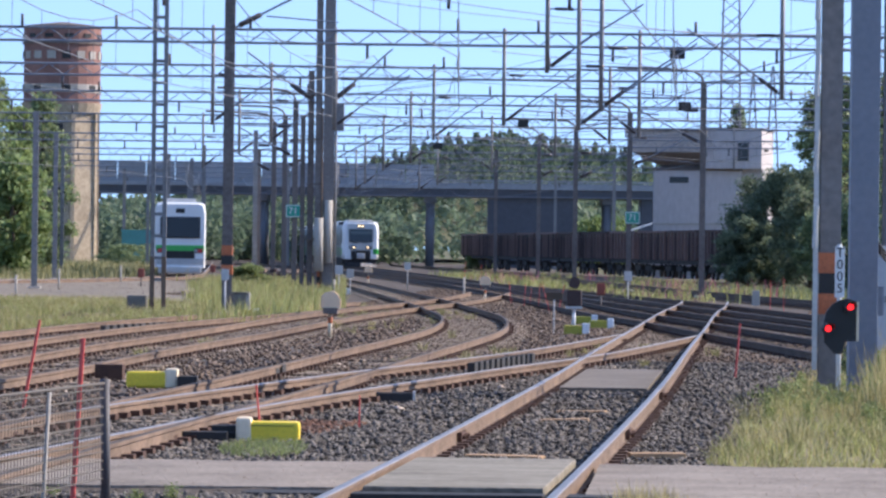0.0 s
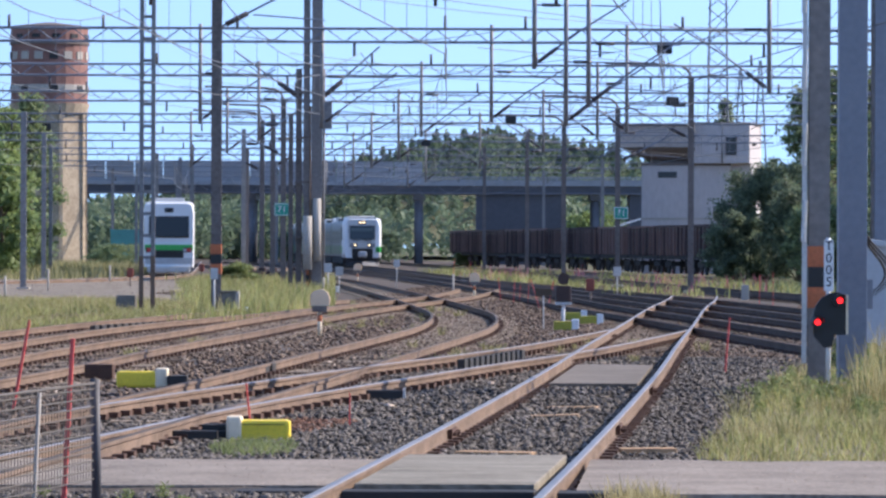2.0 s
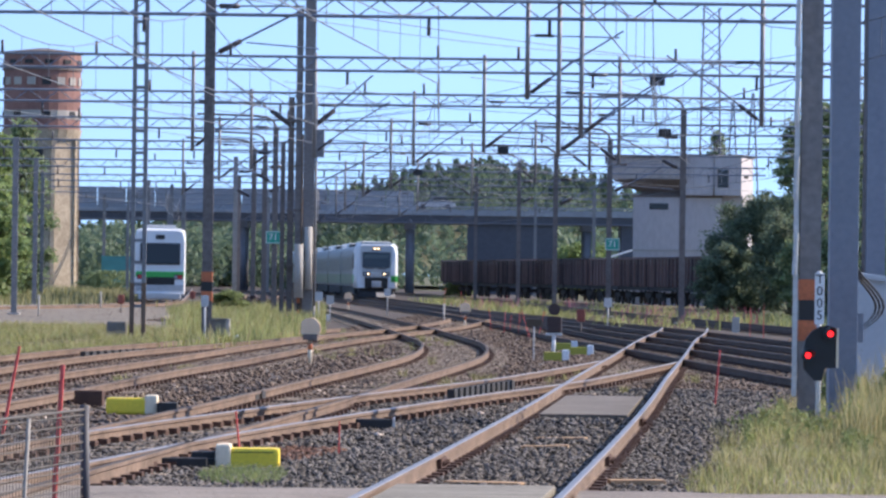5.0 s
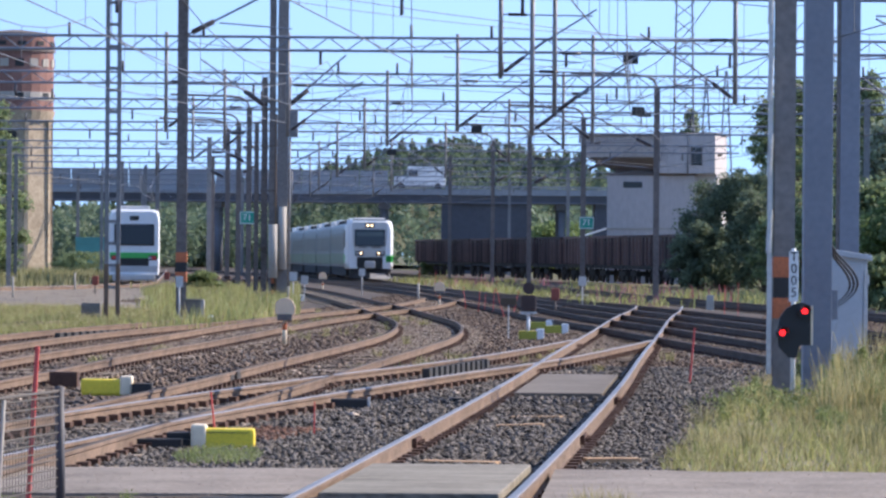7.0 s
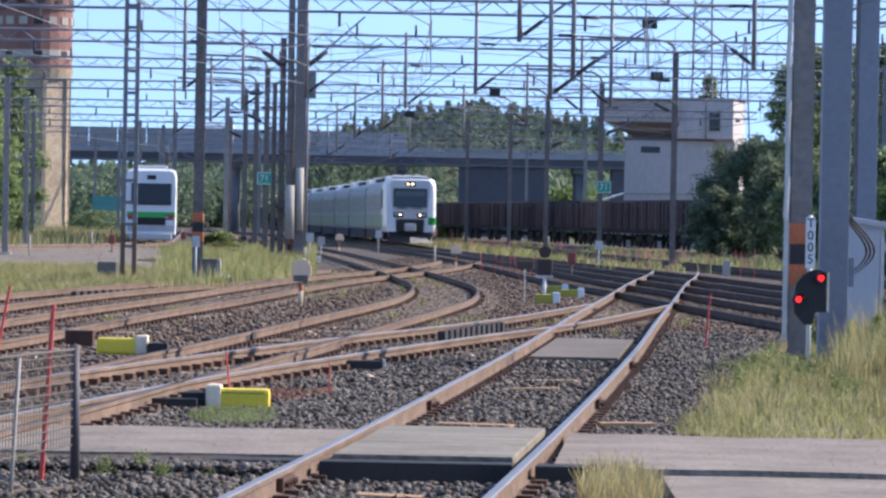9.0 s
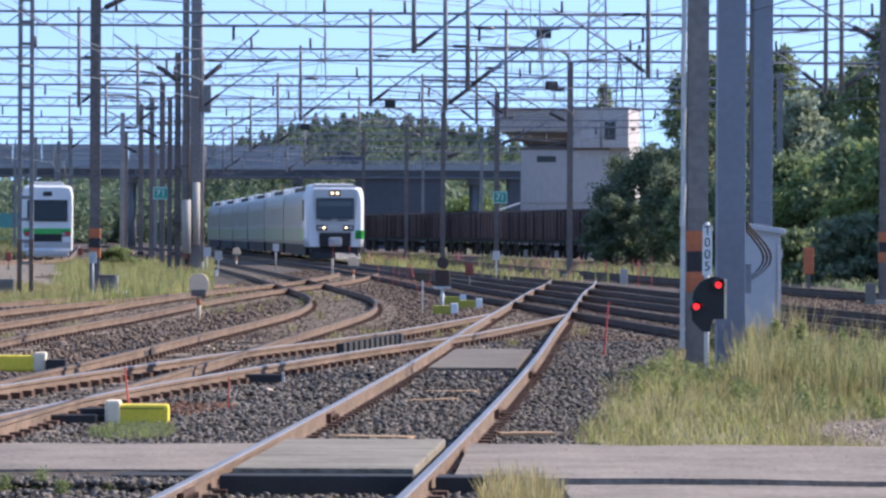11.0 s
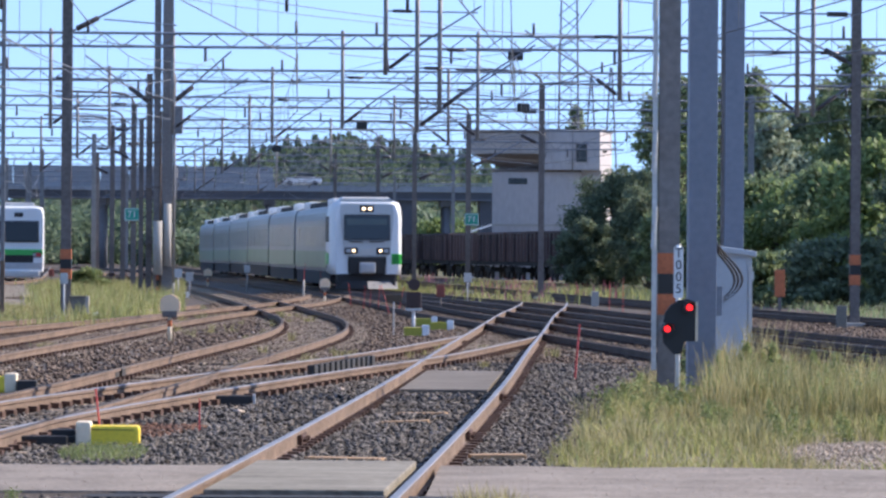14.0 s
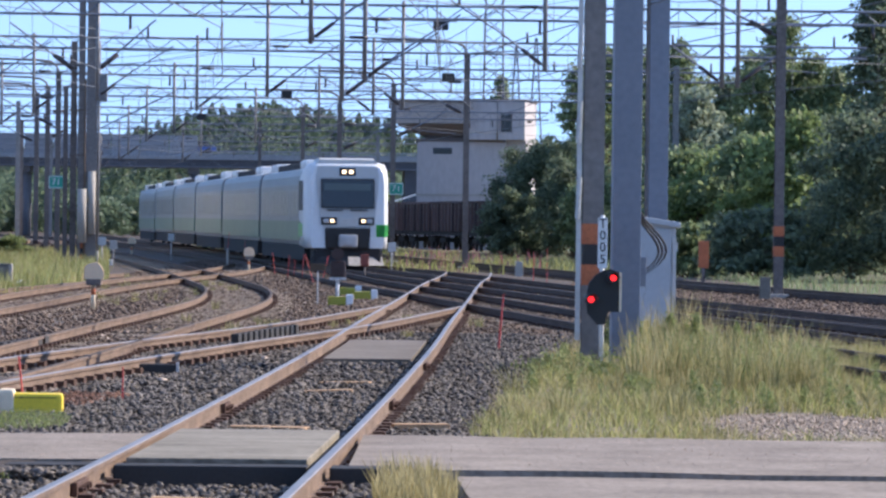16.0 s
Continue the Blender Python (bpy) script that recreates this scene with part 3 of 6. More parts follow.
    for s in (-1, 1):
        if s < 0:
            b = bmesh.new()
            strap(b, [(s * (w + 0.014), y + 0.012) for y, w in ((-1.5, 1.62), (-0.75, 1.62), (-0.2, 1.56), (0.10, 1.40), (0.112, 1.08))], 1.16, 1.62)
            part("green_panel", b, M_GREEN, c)
        x = s * 1.622
        part("side_green_panel", boxes((x - 0.02, x + 0.012, -3.45, -1.45, 1.15, 1.65)), M_GREEN, c)
        part("side_window", boxes((x - 0.02, x + 0.014, -3.4, -1.35, 2.15, 3.3), bevel=0.01), M_BLACK, c)
    plate("coupler_hatch", -0.86, 0.86, 0.66, 1.52, M_BLACK, 0.02, bevel=0.10)
    b = bmesh.new()
    box(b, -0.36, 0.36, 0.05, 0.55, 0.74, 1.24, bevel=0.10)
    rod(b, (0, 0.5, 0.98), (0, 0.66, 0.98), 0.15, seg=16)
    part("coupler", b, M_CHROME, c, "pale coupler hood")
    b = bmesh.new()
    box(b, -1.3, 1.3, -1.6, 0.05, 0.16, 0.76, bevel=0.08)
    part("nose_underframe", b, M_UNDER, c, "black underframe below the cab")
    for s in (-1, 1):
        b = bmesh.new()
        lo = [(0.0, 0.75), (s * 1.42, 0.0), (s * 1.42, -0.06), (0.0, 0.66)]
        hi = [(0.0, 0.48), (s * 1.36, -0.12), (s * 1.36, -0.18), (0.0, 0.40)]
        skin(b, [[b.verts.new((x, y, 0.06)) for x, y in lo], [b.verts.new((x, y, 0.40)) for x, y in hi]])
        # Both blades match; the darker colour carries the shade on that side.
        part("snow_plough", b, M_MAST if s < 0 else M_UNDER, c, "grey snow plough blade on the sunlit side" if s < 0 else "snow plough blade coloured dark as in shade")


lead = coach("white electric train front coach with green stripe and lit lamps", cab=True)
COACHES = [lead]
mid = coach("pale grey-white train coach with windows and green stripe")
COACHES.append(mid)
for k in range(4):
    COACHES.append(copy_thing(mid, pose(0, 0, 0)))


def parked_train():
    c = thing("parked_train", "white electric train with green waist band parked on the stabling track", "train", at=(CENTRE["stabling"](262), 262, RAIL), turn=183.4)
    L = 40
    bm = bmesh.new()
    skin(bm, [ring(bm, y, section(1.48, 0.55, 4.25, r=0.26)) for y in (-L, -0.5)])
    part("body", bm, M_WHITE, c, "white coach body")
    bm = bmesh.new()
    r = []
    for y, w, z0, z1 in ((-0.5, 1.48, 0.5, 4.25), (-0.1, 1.46, 0.45, 4.22), (0.05, 1.40, 0.45, 4.12)):
        r.append([bm.verts.new((x, y - max(0, z - 2.0) * 0.10 * (y > -0.3), z)) for x, z in section(w, z0, z1, r=0.26, tuck=0.02)])
    skin(bm, r)
    part("cab_front", bm, M_WHITE, c, "flat white cab front")

    def plate(name, x0, x1, z0, z1, mt, proud, parent=c, bevel=0.02):
        b = bmesh.new()
        box(b, x0, x1, -0.08, 0, z0, z1, bevel=bevel)
        for v in b.verts:
            v.co.y += 0.05 + proud - max(0, v.co.z - 2.0) * 0.10
        return part(name, b, mt, parent)
    w = plate("windscreen_frame", -1.16, 1.16, 2.15, 3.40, M_BLACK, 0.02, bevel=0.04)
    plate("windscreen", -1.08, 1.08, 2.22, 3.33, M_GLASS, 0.03, w)
    plate("destination_box", -0.26, 0.26, 3.62, 3.88, M_BLACK, 0.02)
    plate("green_band", -1.40, 1.40, 1.42, 1.75, M_GREEN, 0.012)
    plate("lamp_panel", -0.85, 0.85, 0.98, 1.42, M_BLACK, 0.02)
    for s in (-1, 1):
        h = plate("lamp_housing", min(s * 0.82, s * 1.32), max(s * 0.82, s * 1.32), 1.30, 1.58, M_BLACK, 0.03)
        plate("tail_lamp", s * 1.15 - 0.13, s * 1.15 + 0.13, 1.34, 1.54, M_TAIL, 0.05, h)
        plate("head_lamp", s * 0.92 - 0.09, s * 0.92 + 0.09, 1.36, 1.52, M_CHROME, 0.05, h)
        part("side_green_band", boxes((s * 1.49 - 0.012, s * 1.49 + 0.012, -L + 1, -0.4, 1.42, 1.75)), M_GREEN, c)
    plate("grey_skirt", -1.36, 1.36, 0.62, 0.98, M_CHROME, 0.015)
    b = bmesh.new()
    box(b, -1.25, 1.25, -0.5, 0.35, 0.12, 0.50, bevel=0.10)
    part("snow_plough", b, M_DIRTY, c, "white snow plough")
    for yy in (-4, -20, -36):
        b = bmesh.new()
        box(b, -1.2, 1.2, yy - 1.5, yy + 1.5, 0.25, 0.6)
        for s in (-1, 1):
            for d in (-1.2, 1.2):
                rod(b, (s * 0.74, yy + d, 0.43), (s * 0.86, yy + d, 0.43), 0.43, seg=16)
        part("bogie", b, M_UNDER, c)
    part("roof_unit", boxes((-0.9, 0.9, -12, -4, 4.2, 4.5), bevel=0.06), M_DIRTY, c)


parked_train()


# ---- bridge, tower, signal box, wagons ----
BY = 470


def bridge():
    b = thing("road_bridge", "long grey road bridge on concrete piers across the yard", "bridge")
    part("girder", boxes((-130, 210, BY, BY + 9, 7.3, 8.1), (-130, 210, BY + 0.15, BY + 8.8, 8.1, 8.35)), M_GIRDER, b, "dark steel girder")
    part("edge_beam", boxes((-130, 210, BY - 0.25, BY, 8.15, 8.55), bevel=0.03), M_PARAPET, b, "pale concrete edge beam")
    part("roadway", boxes((-130, 210, BY + 0.4, BY + 8.4, 8.36, 8.74)), M_PARAPET, b)
    part("lower_flange", boxes((-130, 210, BY - 0.18, BY, 7.3, 7.45)), M_DECKBR, b)
    for y in (BY + 0.05, BY + 8.6):
        k = bmesh.new()
        x = -130
        while x < 210:
            box(k, x - 0.05, x + 0.05, y - 0.05, y + 0.05, 8.35, 9.14)
            x += 2.0
        box(k, -130, 210, y - 0.05, y + 0.05, 9.06, 9.14)
        box(k, -130, 210, y - 0.04, y + 0.04, 8.75, 8.83)
        part("railing", k, M_PARAPET, b, "steel railing")
    x = -58
    while x < -4:
        part("screen_panel", boxes((x, x + 2.9, BY - 0.02, BY + 0.02, 8.5, 10.6)), M_SCREEN, b, "grey wind screen panel")
        x += 3.0
    for px in (-40, -22, -4.5, 14, 32, 52):
        k = bmesh.new()
        for dy in (1.5, 7.5):
            rod(k, (px, BY + dy, -0.2), (px, BY + dy, 7.0), 0.45, seg=16)
        box(k, px - 0.6, px + 0.6, BY + 0.6, BY + 8.4, 6.7, 7.3, bevel=0.05)
        part("pier", k, M_DECKBR, b, "dark grey concrete pier")
    # Dark walls stand in for the shaded space under the deck.
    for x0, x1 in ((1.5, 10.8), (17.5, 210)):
        part("abutment", boxes((x0, x1, BY + 0.3, BY + 9, -0.2, 7.3)), M_GIRDER, b, "abutment coloured dark for the shade under the deck")


bridge()


def water_tower():
    x, y = -40.2, 440
    t = thing("water_tower", "old water tower with brick tank house on a plastered shaft", "tower", at=(x, y, 0))
    def drum(r0, r1, z0, z1, seg=12):
        bm = bmesh.new()
        rod(bm, (0, 0, z0), (0, 0, z1), r0, r1, seg=seg)
        for f in bm.faces:
            f.smooth = False
        return bm
    sh = bmesh.new()
    bmesh.ops.create_cone(sh, cap_ends=True, segments=8, radius1=3.75, radius2=3.62, depth=15.0, matrix=Matrix.Translation((0, 0, 7.3)) @ Matrix.Rotation(radians(22.5), 4, "Z"))
    shaft = part("shaft", sh, M_PLASTER, t, "cream plastered eight-sided shaft")
    for k in range(8):
        a = radians(22.5 + 45 * k)
        rb = bmesh.new()
        box(rb, -0.2, 0.2, -0.2, 0.2, -0.2, 14.7, turn=Matrix.Rotation(a, 4, "Z") @ Matrix.Translation((3.62, 0, 0)))
        part("corner_rib", rb, M_PLASTER, shaft)
    part("corbel", drum(3.7, 3.95, 14.6, 15.6, 24), M_PLASTER, t)
    part("tank_house", drum(3.75, 3.75, 15.6, 21.3, 24), M_BRICK, t, "red brick drum")
    part("cornice", drum(3.92, 3.92, 21.3, 21.52, 24), M_DKWALL, t, "dark brick ledge")
    part("attic_drum", drum(3.78, 3.78, 21.52, 22.9, 24), M_BRICK, t, "red brick attic")
    part("eaves", drum(3.92, 3.92, 22.9, 23.1, 24), M_DKWALL, t)
    part("roof", drum(3.88, 0.6, 23.1, 23.5, 24), M_DKWALL, t)
    part("lower_band", drum(3.80, 3.80, 16.6, 17.4, 24), M_CONC, t)
    for row, z0, z1, n in (("lower", 16.7, 17.3, 16), ("upper", 19.85, 20.6, 16), ("attic", 21.9, 22.3, 12)):
        for k in range(n):
            a = 2 * math.pi * (k + 0.5) / n
            b = bmesh.new()
            box(b, -0.42, 0.42, -0.08, 0.08, z0, z1, turn=Matrix.Rotation(a, 4, "Z") @ Matrix.Translation((0, -3.74, 0)))
            part("window", b, M_CONC if (row == "upper" and k % 4) or (row == "lower" and k % 2) else M_BLACK, t)
    for z in (2.5, 6.4, 10.2, 12.6):
        part("shaft_window", boxes((-0.45, 0.45, -3.56, -3.2, z, z + 1.0)), M_BLACK, t)


water_tower()


def signal_box():
    b = thing("signal_box", "pale rendered signal box with an overhanging control room", "building", at=(16.9, 330, 0), turn=-10)
    # lower block, recessed storey, wide upper room
    part("lower_wall", boxes((-3.8, 2.7, 0, 7, -0.1, 7.85), bevel=0.03), M_WALL, b, "pale rendered lower storeys")
    part("string_course", boxes((-3.84, 2.74, -0.05, 7.05, 3.9, 4.02)), M_CONC, b)
    part("parapet_cap", boxes((-3.88, 2.72, -0.08, 7.05, 7.85, 8.0)), M_DKWALL, b)
    part("recess", boxes((-3.3, 0.0, 0.5, 6.6, 8.0, 9.0)), M_DKWALL, b, "dark recessed storey")
    k = bmesh.new()
    lo, hi = [(-3.6, 0.2), (0.2, 0.2), (0.2, 6.8), (-3.6, 6.8)], [(-5.3, -1.0), (0.2, -1.0), (0.2, 7.2), (-5.3, 7.2)]
    skin(k, [[k.verts.new((x, y, 8.3)) for x, y in lo], [k.verts.new((x, y, 9.15)) for x, y in hi]])
    # Plain soffit sloping in under the overhanging room.
    part("sloping_soffit", k, M_DKWALL, b, "dark sloping soffit under the room")
    part("control_room", boxes((-5.3, 0.2, -1.0, 7.2, 9.15, 10.7), bevel=0.04), M_WALL2, b, "overhanging grey control room")
    part("stair_tower", boxes((-0.1, 4.2, -0.6, 7.2, 8.0, 10.85), bevel=0.04), M_WALL, b, "white stair tower")
    part("stair_tower_base", boxes((2.7, 4.2, 0.4, 7.0, -0.1, 8.0)), M_WALL, b)
    part("roof_edge", boxes((-5.4, 0.2, -1.1, 7.3, 10.7, 10.85)), M_DKWALL, b)
    part("stair_roof_edge", boxes((-0.15, 4.3, -0.68, 7.3, 10.85, 11.0)), M_DKWALL, b)
    win = part("window", boxes((2.5, 3.2, -0.64, -0.58, 8.6, 9.9)), M_GLASS, b)
    part("window_frame", boxes((2.44, 2.5, -0.66, -0.6, 8.55, 9.95), (3.2, 3.26, -0.66, -0.6, 8.55, 9.95)), M_DKWALL, win)
    part("window", boxes((-2.6, -1.2, -0.04, 0.02, 6.95, 7.4)), M_GLASS, b)
    part("vent_pipe", rods(((2.2, -0.7, 8.0), (2.2, -0.7, 11.0), 0.05)), M_MAST, b)
    part("wall_lamp", boxes((4.2, 4.5, 1.0, 1.3, 9.3, 9.45)), M_BLACK, b)
    # roof aerial mast
    k = bmesh.new()
    for mx in (-0.75, 0.75):
        rod(k, (mx + 1.2, 5, 11.0), (mx * 0.75 + 1.2, 5, 22.0), 0.07, seg=6)
    z = 11.2
    while z < 21:
        rod(k, (0.45, 5, z), (1.95, 5, z + 1.2), 0.04, seg=5)
        rod(k, (1.95, 5, z), (0.45, 5, z + 1.2), 0.04, seg=5)
        z += 1.2
    part("aerial_mast", k, M_BEAM, b, "lattice aerial mast")


signal_box()


def wagons():
    path = line([(270, 17.0), (300, 13.6), (345, 8.2), (400, 1.8), (430, -2)])
    proto = thing("freight_wagon", "dark red open freight wagon standing in a long row", "wagon", "row of freight wagons")
    Lw = 12.5
    part("body", boxes((-1.45, 1.45, -Lw / 2 + 0.4, Lw / 2 - 0.4, 1.25, 3.05), bevel=0.02), M_WAGON, proto, "rusty dark red steel body")
    part("top_rim", boxes((-1.52, 1.52, -Lw / 2 + 0.36, Lw / 2 - 0.36, 3.0, 3.14)), M_WAGON, proto)
    y = -Lw / 2 + 0.5
    while y < Lw / 2 - 0.4:
        part("stanchion", boxes((-1.56, -1.44, y, y + 0.14, 1.2, 3.0)), M_WAGON, proto)
        y += 1.4
    for x in (-1.1, -0.4, 0.4, 1.1):
        part("end_stanchion", boxes((x - 0.07, x + 0.07, -Lw / 2 + 0.28, -Lw / 2 + 0.42, 1.2, 3.0)), M_WAGON, proto)
    for q in range(9):
        part("stanchion_head", boxes((-1.58, -1.50, -5.6 + q * 1.4, -5.48 + q * 1.4, 2.72, 2.98)), M_GREYBLOCK, proto, "pale worn stanchion head")
    part("frame", boxes((-1.3, 1.3, -Lw / 2, Lw / 2, 0.95, 1.27)), M_UNDER, proto)
    for yy in (-4.2, 4.2):
        b = bmesh.new()
        for d in (-0.9, 0.9):
            for s in (-1, 1):
                rod(b, (s * 0.72, yy + d, 0.46), (s * 0.86, yy + d, 0.46), 0.46, seg=16)
        box(b, -1.0, 1.0, yy - 1.3, yy + 1.3, 0.5, 0.8)
        part("bogie", b, M_UNDER, proto)
    y = 276.0
    first = True
    while y < 408:
        m = Matrix.Translation((path(y), y, 0.15)) @ Matrix.Rotation(-math.atan2(path(y + 3) - path(y - 3), 6), 4, "Z")
        if first:
            proto.matrix_basis, first = m, False
        else:
            copy_thing(proto, m)
        y += 12.9


wagons()
# ---- overhead line ----
def bands(t, x, y, w, z0, n=3, h=0.27):
    for i in range(n):
        part("warning_band", boxes((x - w, x + w, y - w, y + w, z0 + i * h, z0 + (i + 1) * h)), M_BLACK if i % 2 else M_ORANGE, t, "black warning band" if i % 2 else "orange warning band")


def mast(x, y, top, w=0.15, material=None, banded=True, label="brown steel catenary mast with orange and black bands", arm=0, round_=False):
    t = thing("catenary_mast", label, "mast", "catenary masts", at=(x, y, 0))
    m = material or M_BROWN
    bm = bmesh.new()
    if round_:
        rod(bm, (0, 0, -0.2), (0, 0, top), w, w * 0.8, seg=12)
    else:
        ibeam(bm, 0, 0, w, -0.2, top)
    part("post", bm, m, t)
    if banded:
        bands(t, 0, 0, w + 0.012, 1.13)
    part("footing", boxes((-w - 0.15, w + 0.15, -w - 0.15, w + 0.15, -0.25, 0.12), bevel=0.03), M_CONC, t)
    if arm:
        z = top - 1.6
        s = arm
        part("bracket_arm", rods(((0, 0, z - 1.0), (s * 2.6, 0, z + 0.35), 0.03), ((0, 0, z + 0.4), (s * 2.6, 0, z + 0.42), 0.025), ((s * 1.0, 0, z - 0.6), (s * 3.0, 0, z - 0.75), 0.02), seg=6), M_BEAM, t)
        if not banded:
            bend = [(0, 0, top - 0.3), (0, 0, top), (-0.12, 0, top + 0.25), (-0.4, 0, top + 0.42), (-0.9, 0, top + 0.48), (-2.2, 0, top + 0.52), (-3.6, 0, top + 0.55)]
            part("head_tube", tube(bmesh.new(), bend, 0.05, 8), m, t, "bent steel tube at the mast head")
        part("insulator", rods(((s * 0.25, 0, z - 0.87), (s * 0.85, 0, z - 0.56), 0.075), seg=8), M_INSUL, t)
        part("insulator", rods(((s * 0.25, 0, z + 0.4), (s * 0.8, 0, z + 0.4), 0.07), seg=8), M_INSUL, t)
    return t


def lattice_beam(bm, x0, x1, y, z, h=0.46, slope=0.0):
    """Two chords with zig-zag lacing."""
    zz = lambda x: z + slope * (x - x0)
    for dz in (0, h):
        rod(bm, (x0, y, zz(x0) + dz), (x1, y, zz(x1) + dz), 0.048, seg=6)
    n = max(2, int((x1 - x0) / 0.62))
    for i in range(n):
        a, b = x0 + (x1 - x0) * i / n, x0 + (x1 - x0) * (i + 1) / n
        lo, hi = (0, h) if i % 2 else (h, 0)
        rod(bm, (a, y, zz(a) + lo), (b, y, zz(b) + hi), 0.022, seg=5)


def gantry(y, x0, x1, z, drops, posts=(), h=0.46):
    g = thing("overhead_gantry", "grey lattice portal beam with hanging supports and insulators over the tracks", "gantry", "overhead gantries")
    bm = bmesh.new()
    lattice_beam(bm, x0, x1, y, z, h)
    part("beam", bm, M_BEAM, g, "lattice portal beam")
    for px in posts:
        b = bmesh.new()
        w = 0.14
        ibeam(b, px, y, w, -0.2, z + h + 0.3)
        part("post", b, M_MAST, g)
    for dx, low, s in drops:
        b = rods(((dx, y + 0.12, z + h + 0.15), (dx, y + 0.12, low), 0.065), seg=8)
        d = part("hanging_tube", b, M_MAST, g)
        k = bmesh.new()
        rod(k, (dx, y + 0.12, low + 0.12), (dx + s * 1.25, y + 0.1, low + 1.05), 0.028, seg=6)
        rod(k, (dx + s * 1.25, y + 0.1, low + 1.05), (dx + s * 2.6, y + 0.1, low + 1.9), 0.024, seg=6)
        rod(k, (dx, y + 0.12, low + 1.75), (dx + s * 2.5, y + 0.1, low + 1.72), 0.02, seg=6)
        rod(k, (dx + s * 0.6, y + 0.1, low + 0.55), (dx + s * 2.2, y + 0.1, low + 0.45), 0.018, seg=6)
        part("steady_arm", k, M_BEAM, d)
        part("insulator", rods(((dx + s * 0.12, y + 0.12, low + 0.2), (dx + s * 0.62, y + 0.1, low + 0.58), 0.055), seg=10), M_INSUL, d, "brown ribbed insulator")
        part("insulator", rods(((dx + s * 0.2, y + 0.1, low + 1.75), (dx + s * 0.7, y + 0.1, low + 1.74), 0.045), seg=8), M_INSUL, d)
    # small insulators standing on the beam
    x = x0 + 1.7
    while x < x1:
        up = random.random() < 0.5
        part("post_insulator", rods(((x, y, z + h if up else z - 0.05), (x, y, z + h + 0.45 if up else z - 0.5), 0.05), seg=8), M_INSUL, g)
        x += random.uniform(2.2, 4.8)
    return g


def along(px, y):
    """x at distance y of a direction given as a thousandth of the way ahead."""
    return px * y / 1000.0


# nearest portal, then ever farther ones
gantry(123, -22, 26, 8.95, [(along(16.0, 123), 6.75, 1), (along(23.0, 123), 5.2, 1), (along(28.0, 123), 5.7, 1), (along(68.0, 123), 6.1, -1), (along(107.5, 123), 5.7, -1), (along(111.0, 123), 5.7, 1)])
gantry(156, -26, 26, 8.95, [(along(-58, 156), 6.1, 1), (along(6.5, 156), 6.2, 1), (along(36.5, 156), 5.8, -1), (along(-31, 156), 6.0, 1)])
gantry(186, -30, 26, 8.9, [(along(-9, 186), 6.4, 1), (along(30, 186), 6.3, -1), (along(-45, 186), 6.2, 1)], posts=(-28,))
gantry(216, -34, 24, 8.8, [(along(-14, 216), 6.0, 1), (along(18, 216), 6.4, -1), (along(-52, 216), 6.3, 1)], posts=(-33, 21))
gantry(250, -38, 22, 8.7, [(along(-20, 250), 6.2, 1), (along(4, 250), 6.2, -1), (along(-60, 250), 6.2, 1)], posts=(-37, 20))
gantry(290, -42, 20, 8.6, [(along(-24, 290), 6.0, 1), (along(-8, 290), 6.0, 1)], posts=(-41, -14))
gantry(335, -46, 18, 8.6, [(along(-26, 335), 6.2, 1), (along(-12, 335), 6.2, 1)], posts=(-45, -20))
gantry(385, -50, 16, 8.6, [(along(-30, 385), 6.2, 1)], posts=(-49, -24, 12))
gantry(440, -54, 14, 8.6, [], posts=(-34, -18, 8))

# masts: x, y, height, half width, arm
mast(along(-54.3, 125), 125, 10.5, 0.14, arm=1)
for px, y, top, arm in ((-47.5, 300, 8.4, 0), (-44.2, 236, 8.4, -1), (-41.8, 228, 8.5, 1), (-39.5, 206, 8.6, -1), (22.6, 235, 8.2, 1), (34.5, 214, 8.5, 1), (50.7, 188, 9.0, -1), (14.5, 280, 9.0, 1), (5.0, 330, 9.2, 0)):
    mast(along(px, y), y, top, 0.12, banded=False, label="weathered brown steel catenary mast with an arm", arm=arm)
for px, y, top in ((-97.0, 190, 7.5), (-92.5, 240, 7.8), (-91.0, 300, 8.4), (-67.5, 330, 8.6), (-72, 380, 8.6), (-63, 390, 8.6)):
    mast(along(px, y), y, top, 0.12, M_MAST, banded=False, label="grey steel catenary mast")


